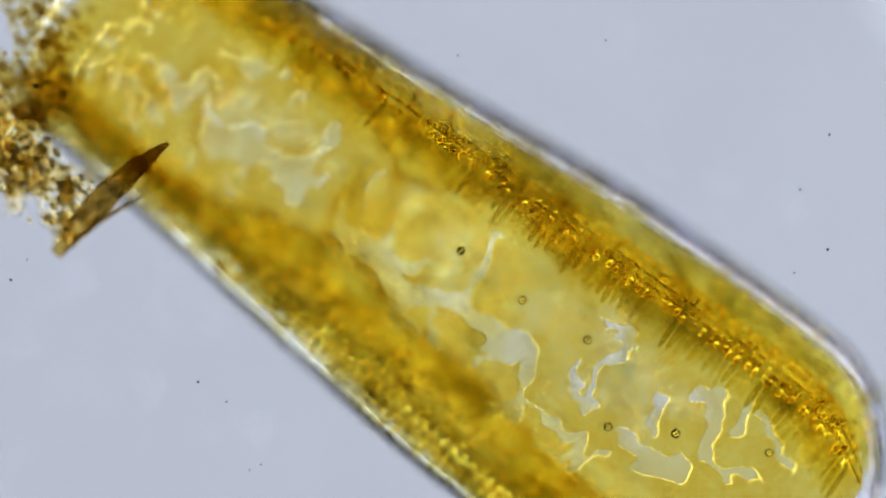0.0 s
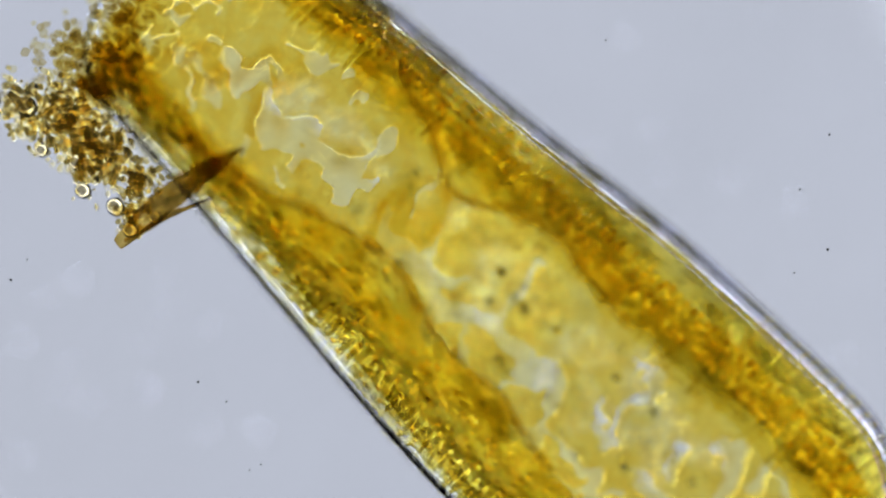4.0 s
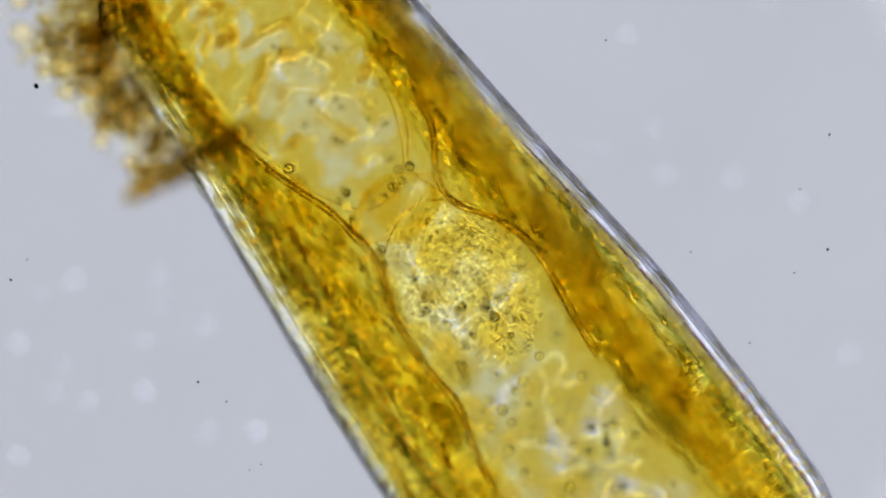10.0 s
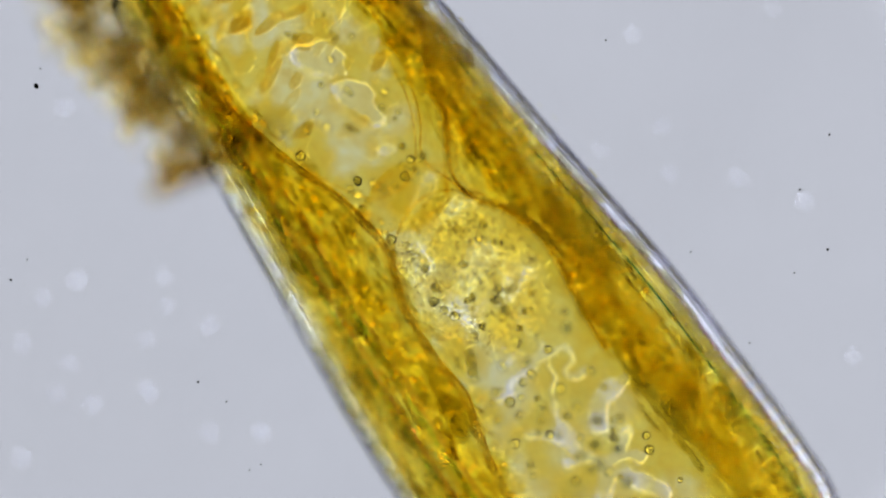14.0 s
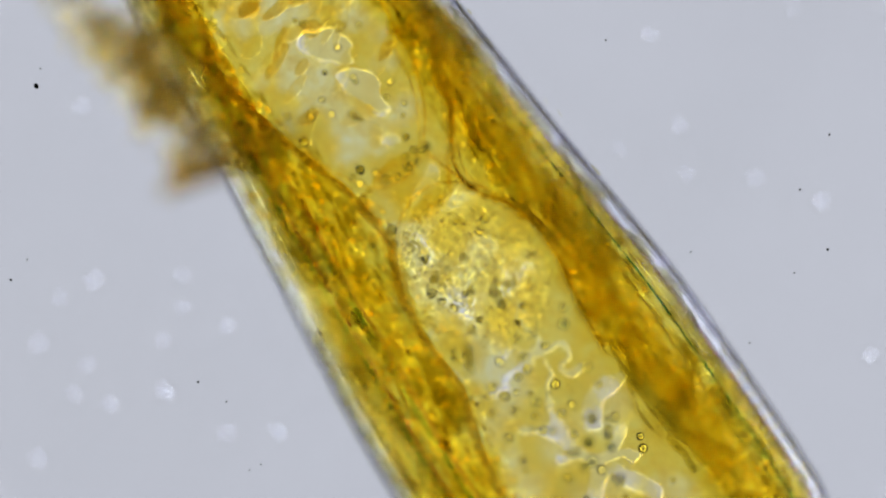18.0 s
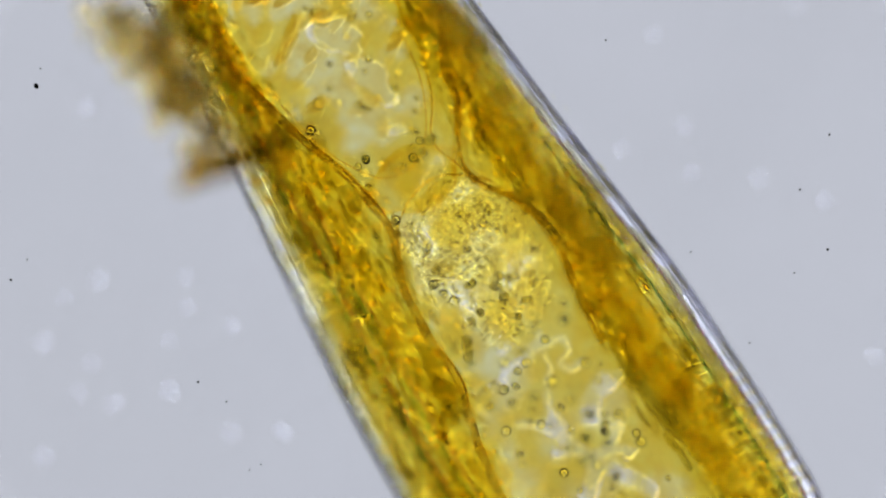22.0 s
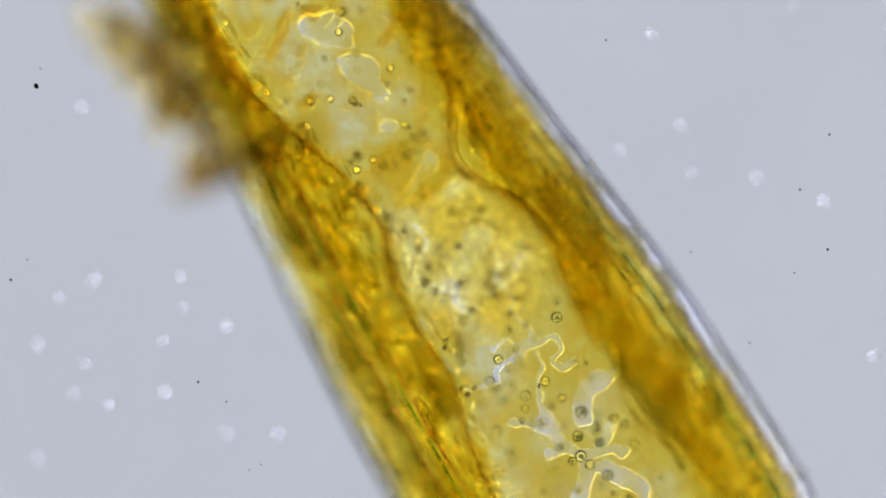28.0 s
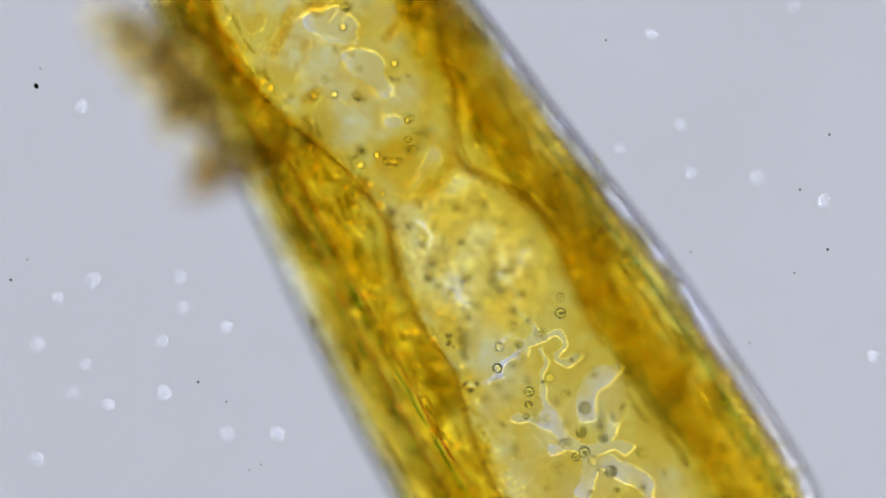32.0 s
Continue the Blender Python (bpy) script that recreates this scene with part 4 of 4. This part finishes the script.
DROPS_CENTRE = [(0.280, 0.022, -0.052), (0.358, -0.008, -0.050), (0.295, -0.090, -0.035), (-0.052, -0.012, -0.035), (-0.052, -0.083, -0.024), (-0.075, 0.037, -0.041), (-0.095, -0.061, -0.026), (-0.191, -0.116, -0.014), (0.216, 0.055, -0.054), (0.508, 0.062, -0.065), (0.538, 0.047, -0.064), (0.558, -0.053, -0.050), (0.442, -0.101, -0.039)]
DROPS_TOP = [(0.444, 0.066, 0.116), (0.310, 0.054, 0.123), (0.565, -0.035, 0.127), (0.668, 0.026, 0.114), (0.820, 0.096, 0.099), (0.170, 0.060, 0.127)]
DROPS = []
golden_oil = mesh_of("golden_droplet", *ball(1.0, 3), M_OIL_GOLD)
for u, y, z in DROPS_MID + DROPS_DEEP + DROPS_FLOOR + DROPS_HIGH + DROPS_CENTRE + DROPS_TOP:
    DROPS.append(piece("oil_droplet", oil, diatom, "", pose(u, y, z) @ Matrix.Scale(rnd.uniform(0.0062, 0.0095), 4)))
for u, y, z in DROPS_LOW:
    DROPS.append(piece("oil_droplet", golden_oil, diatom, "", pose(u, y, z) @ Matrix.Scale(rnd.uniform(0.0055, 0.0080), 4)))
dark_oil = mesh_of("dark_droplet", *ball(1.0, 3), M_OIL_DARK)
for u, y, z, r in DROPS_DARK:
    DROPS.append(piece("oil_droplet", dark_oil, diatom, "dark oil droplet under the lower chloroplast", pose(u, y, z) @ Matrix.Scale(r, 4)))
FIXED = len(DROPS)
for count, u0, u1, y0, y1, place, r0, r1 in ((14, 0.30, 0.66, -0.10, 0.10, "low", 0.004, 0.010), (16, 0.32, 0.74, -0.10, 0.10, "middle", 0.005, 0.010), (14, -0.40, -0.05, -0.10, 0.09, "low", 0.004, 0.007)):
    for _ in range(count):
        r, u, y = rnd.uniform(r0, r1), rnd.uniform(u0, u1), rnd.uniform(y0, y1)
        z = float(low_z(u, y)) + 0.012 + r if place == "low" else float(flat_z(u, y, rnd.uniform(-0.06, -0.02)))
        if any((Vector((u, y, z)) - d.location).length < r + d.scale[0] for d in DROPS):
            continue
        DROPS.append(piece("oil_droplet", oil, diatom, "", pose(u, y, z) @ Matrix.Scale(r, 4)))

# ---- what clings to the cell ----
debris = new("debris_clump")
tagged(debris, "brown granular clump of debris clinging to the cell's end", "debris")


def clump(count, seed, spots, r0, r1, lift):
    rnd = random.Random(seed)
    base = ball(1.0, 2, lump=0.25, seed=seed)
    chunks = []
    for _ in range(count):
        u, y, z, s = spots[rnd.randrange(len(spots))]
        r = rnd.uniform(r0, r1)
        m = pose(u + rnd.gauss(0, s), y + rnd.gauss(0, s), z + lift + rnd.gauss(0, 0.025), rnd.uniform(0, 360), rnd.uniform(0, 360), 0) @ Matrix.Diagonal((r * rnd.uniform(0.8, 1.8), r, r * rnd.uniform(0.6, 1), 1))
        chunks.append(moved(base, m))
    return joined(chunks)


SPOTS = [(-0.63, -0.32, 0.05, 0.025), (-0.57, -0.31, 0.05, 0.026), (-0.54, -0.285, 0.05, 0.028), (-0.48, -0.285, 0.05, 0.026), (-0.45, -0.262, 0.05, 0.020), (-0.47, -0.31, 0.05, 0.020),
         (-0.41, -0.29, 0.05, 0.020), (-0.38, -0.26, 0.05, 0.018), (-0.35, -0.33, 0.05, 0.012), (-0.36, -0.30, 0.05, 0.014), (-0.52, -0.26, 0.05, 0.028), (-0.58, -0.265, 0.05, 0.028)]
CLUMP_COUNTS = (300, 420, 260, 200, 110, 330)
for k in range(6):
    tagged(piece("grains", mesh_of("debris_grains", *clump(CLUMP_COUNTS[k], 31 + k, SPOTS[2 * k:2 * k + 2], 0.0022, 0.0075, 0.10), M_DEBRIS), debris, "brown mineral grains"), kind="stuff")
mat = new("debris_mat")
tagged(mat, "dark matted debris over the end of the cell", "debris")
tagged(piece("dark_mass", mesh_of("dark_mass", *clump(820, 51, [(-0.60, -0.09, 0.04, 0.032), (-0.60, -0.17, 0.04, 0.030), (-0.55, -0.15, 0.05, 0.026), (-0.64, -0.20, 0.05, 0.030), (-0.56, -0.21, 0.05, 0.024), (-0.66, -0.05, 0.03, 0.035)], 0.004, 0.011, 0.09), M_DARK), mat, "dark matted debris"), kind="stuff")

bead = mesh_of("bead", *ball(1.0, 3, lump=0.12, seed=3.0), M_BEAD)
for u, y, z, r in ((-0.447, -0.345, 0.20, 0.016), (-0.385, -0.325, 0.20, 0.018), (-0.338, -0.335, 0.21, 0.015), (-0.322, -0.290, 0.20, 0.013), (-0.68, -0.345, 0.21, 0.024),
                   (-0.62, -0.305, 0.22, 0.020), (-0.55, -0.345, 0.20, 0.014), (-0.49, -0.315, 0.21, 0.016), (-0.73, -0.315, 0.20, 0.018)):
    piece("bead", bead, debris, "round dark grain", pose(u, y - 0.010, z - 0.07) @ Matrix.Diagonal((r, r * 0.9, r * 0.8, 1)))

flake = new("debris_flake")
tagged(flake, "long dark brown flake lying across the shell's edge", "debris")


def flake_mesh():
    rings = []
    for i in range(24):
        s = i / 23
        w = 0.018 * math.sin(math.pi * min(1, 0.12 + 0.86 * s)) + 0.003
        c = 0.018 * math.sin(s * 2.4)
        rings.append([(-0.145 + 0.29 * s, c + 1.15 * w * math.cos(a) + 0.003 * wob((s * 5, a, 0), 3), 0.006 * math.sin(a)) for a in [2 * math.pi * j / 10 for j in range(10)]])
    return loft(rings)


piece("blade", mesh_of("flake_blade", *flake_mesh(), M_FLAKE), flake, "", pose(-0.305, -0.235, 0.172, 0, -6, 78))
piece("splinter", mesh_of("flake_splinter", *tube([(-0.09, 0, 0), (0, 0.006, 0.003), (0.09, 0.0, 0)], [0.003, 0.006, 0.002], 7), M_FLAKE), flake, "", pose(-0.30, -0.28, 0.148, 0, 0, 70))

# ---- bacteria and dust ----
germ = mesh_of("bacterium", *ball(1.0, 3), M_GERM)
rnd = random.Random(77)
GERMS = [(160, 497), (98, 528), (316, 490), (320, 545), (398, 578), (285, 605), (122, 700), (188, 718), (288, 695), (146, 648), (60, 610), (397, 770), (490, 768), (60, 815), (138, 187), (334, 270),
         (1154, 57), (1098, 262), (1345, 313), (1462, 355), (1550, 632), (1410, 8), (1208, 220), (1222, 305)]
for gx, gy in GERMS:
    r = rnd.uniform(0.0062, 0.0095)
    ob = new("bacterium", germ)
    ob.matrix_basis = pose((gx - 784) / 1000, (441 - gy) / 1000, -0.205 + rnd.uniform(-0.015, 0.02), 0, 0, rnd.uniform(0, 180)) @ Matrix.Diagonal((r * rnd.uniform(1, 1.35), r, r, 1))
    tagged(ob, "tiny clear bacterium drifting in the water", "bacterium", "bacteria on the slide")

dust = new("dust")
tagged(dust, "black dust specks on the lens glass", "dust")
mote = mesh_of("speck", *ball(0.0022, 2, lump=0.4, seed=4.0), M_DUST)
for x, y, k in ((65, 153, 2.2), (72, 122, 0.8), (1467, 239, 1), (1415, 336, 1), (1464, 442, 1.2), (351, 676, 1.1), (401, 711, 0.9), (20, 496, 1.1), (442, 832, 0.8), (1072, 72, 0.9),
                (810, 99, 0.9), (1405, 483, 0.8), (1432, 832, 0.8), (1326, 607, 0.8), (1222, 446, 0.8), (49, 460, 0.8), (462, 822, 0.7)):
    piece("speck", mote, dust, "", pose((x - 784) / 1000, (441 - y) / 1000, 0, 0, 0, 37 * k) @ Matrix.Scale(k, 4))


# ---- what moves ----
def motions():
    rows = [(t, cell_pose(x, y, a)) for t, x, y, a in CELL]
    walk(diatom, rows)
    # the wall's own creeping carries the debris along the cell
    creep = [(0, -0.07), (3.5, -0.02), (6, 0.0), (13, 0.05), (20, 0.11), (30, 0.15), (32, 0.155)]
    drawn = [(0, 0.0), (6, 0.0), (9, 0.02), (13, 0.035), (20, 0.035), (30, 0.04), (32, 0.04)]
    carried = [(t, cell_pose(x, y, a, float(soft_curve(t, creep)), float(soft_curve(t, drawn)))) for t, x, y, a in CELL]
    # slow currents lift the debris off the shell
    lifted = [(0, 0.0), (7, 0.0), (10, 0.025), (14, 0.055), (20, 0.085), (32, 0.09)]
    walk(debris, [(t, pose(0, 0, float(soft_curve(t, lifted))) @ m) for t, m in carried])
    slid = [(0, -0.03), (6, 0.0), (9, 0.0), (14, -0.07), (20, -0.11), (32, -0.12)]
    pushed = [(0, 0.0), (6, 0.0), (20, -0.09), (32, -0.09)]
    walk(mat, [(t, pose(0, 0, float(soft_curve(t, lifted))) @ cell_pose(x, y, a, float(soft_curve(t, slid)), float(soft_curve(t, pushed)))) for t, x, y, a in CELL])
    # the flake is loose and rises slowly in the water
    rise = [(0, 0.0), (6, 0.01), (9, 0.07), (14, 0.13), (32, 0.14)]
    walk(flake, [(t, pose(0, 0, float(soft_curve(t, rise))) @ m) for t, m in carried])
    walk(dust, [(t, pose(x, 0, z)) for t, x, z in VIEW])
    # streaming carries some droplets slowly about
    drift = random.Random(5)
    for drop in DROPS[FIXED::2]:
        x, y, z = drop.location
        way = [(t, pose(x + drift.gauss(0, 0.008) * t / 16, y + drift.gauss(0, 0.005) * t / 16, z)) for t in (0, 8, 16, 24, 32)]
        walk(drop, way)


motions()
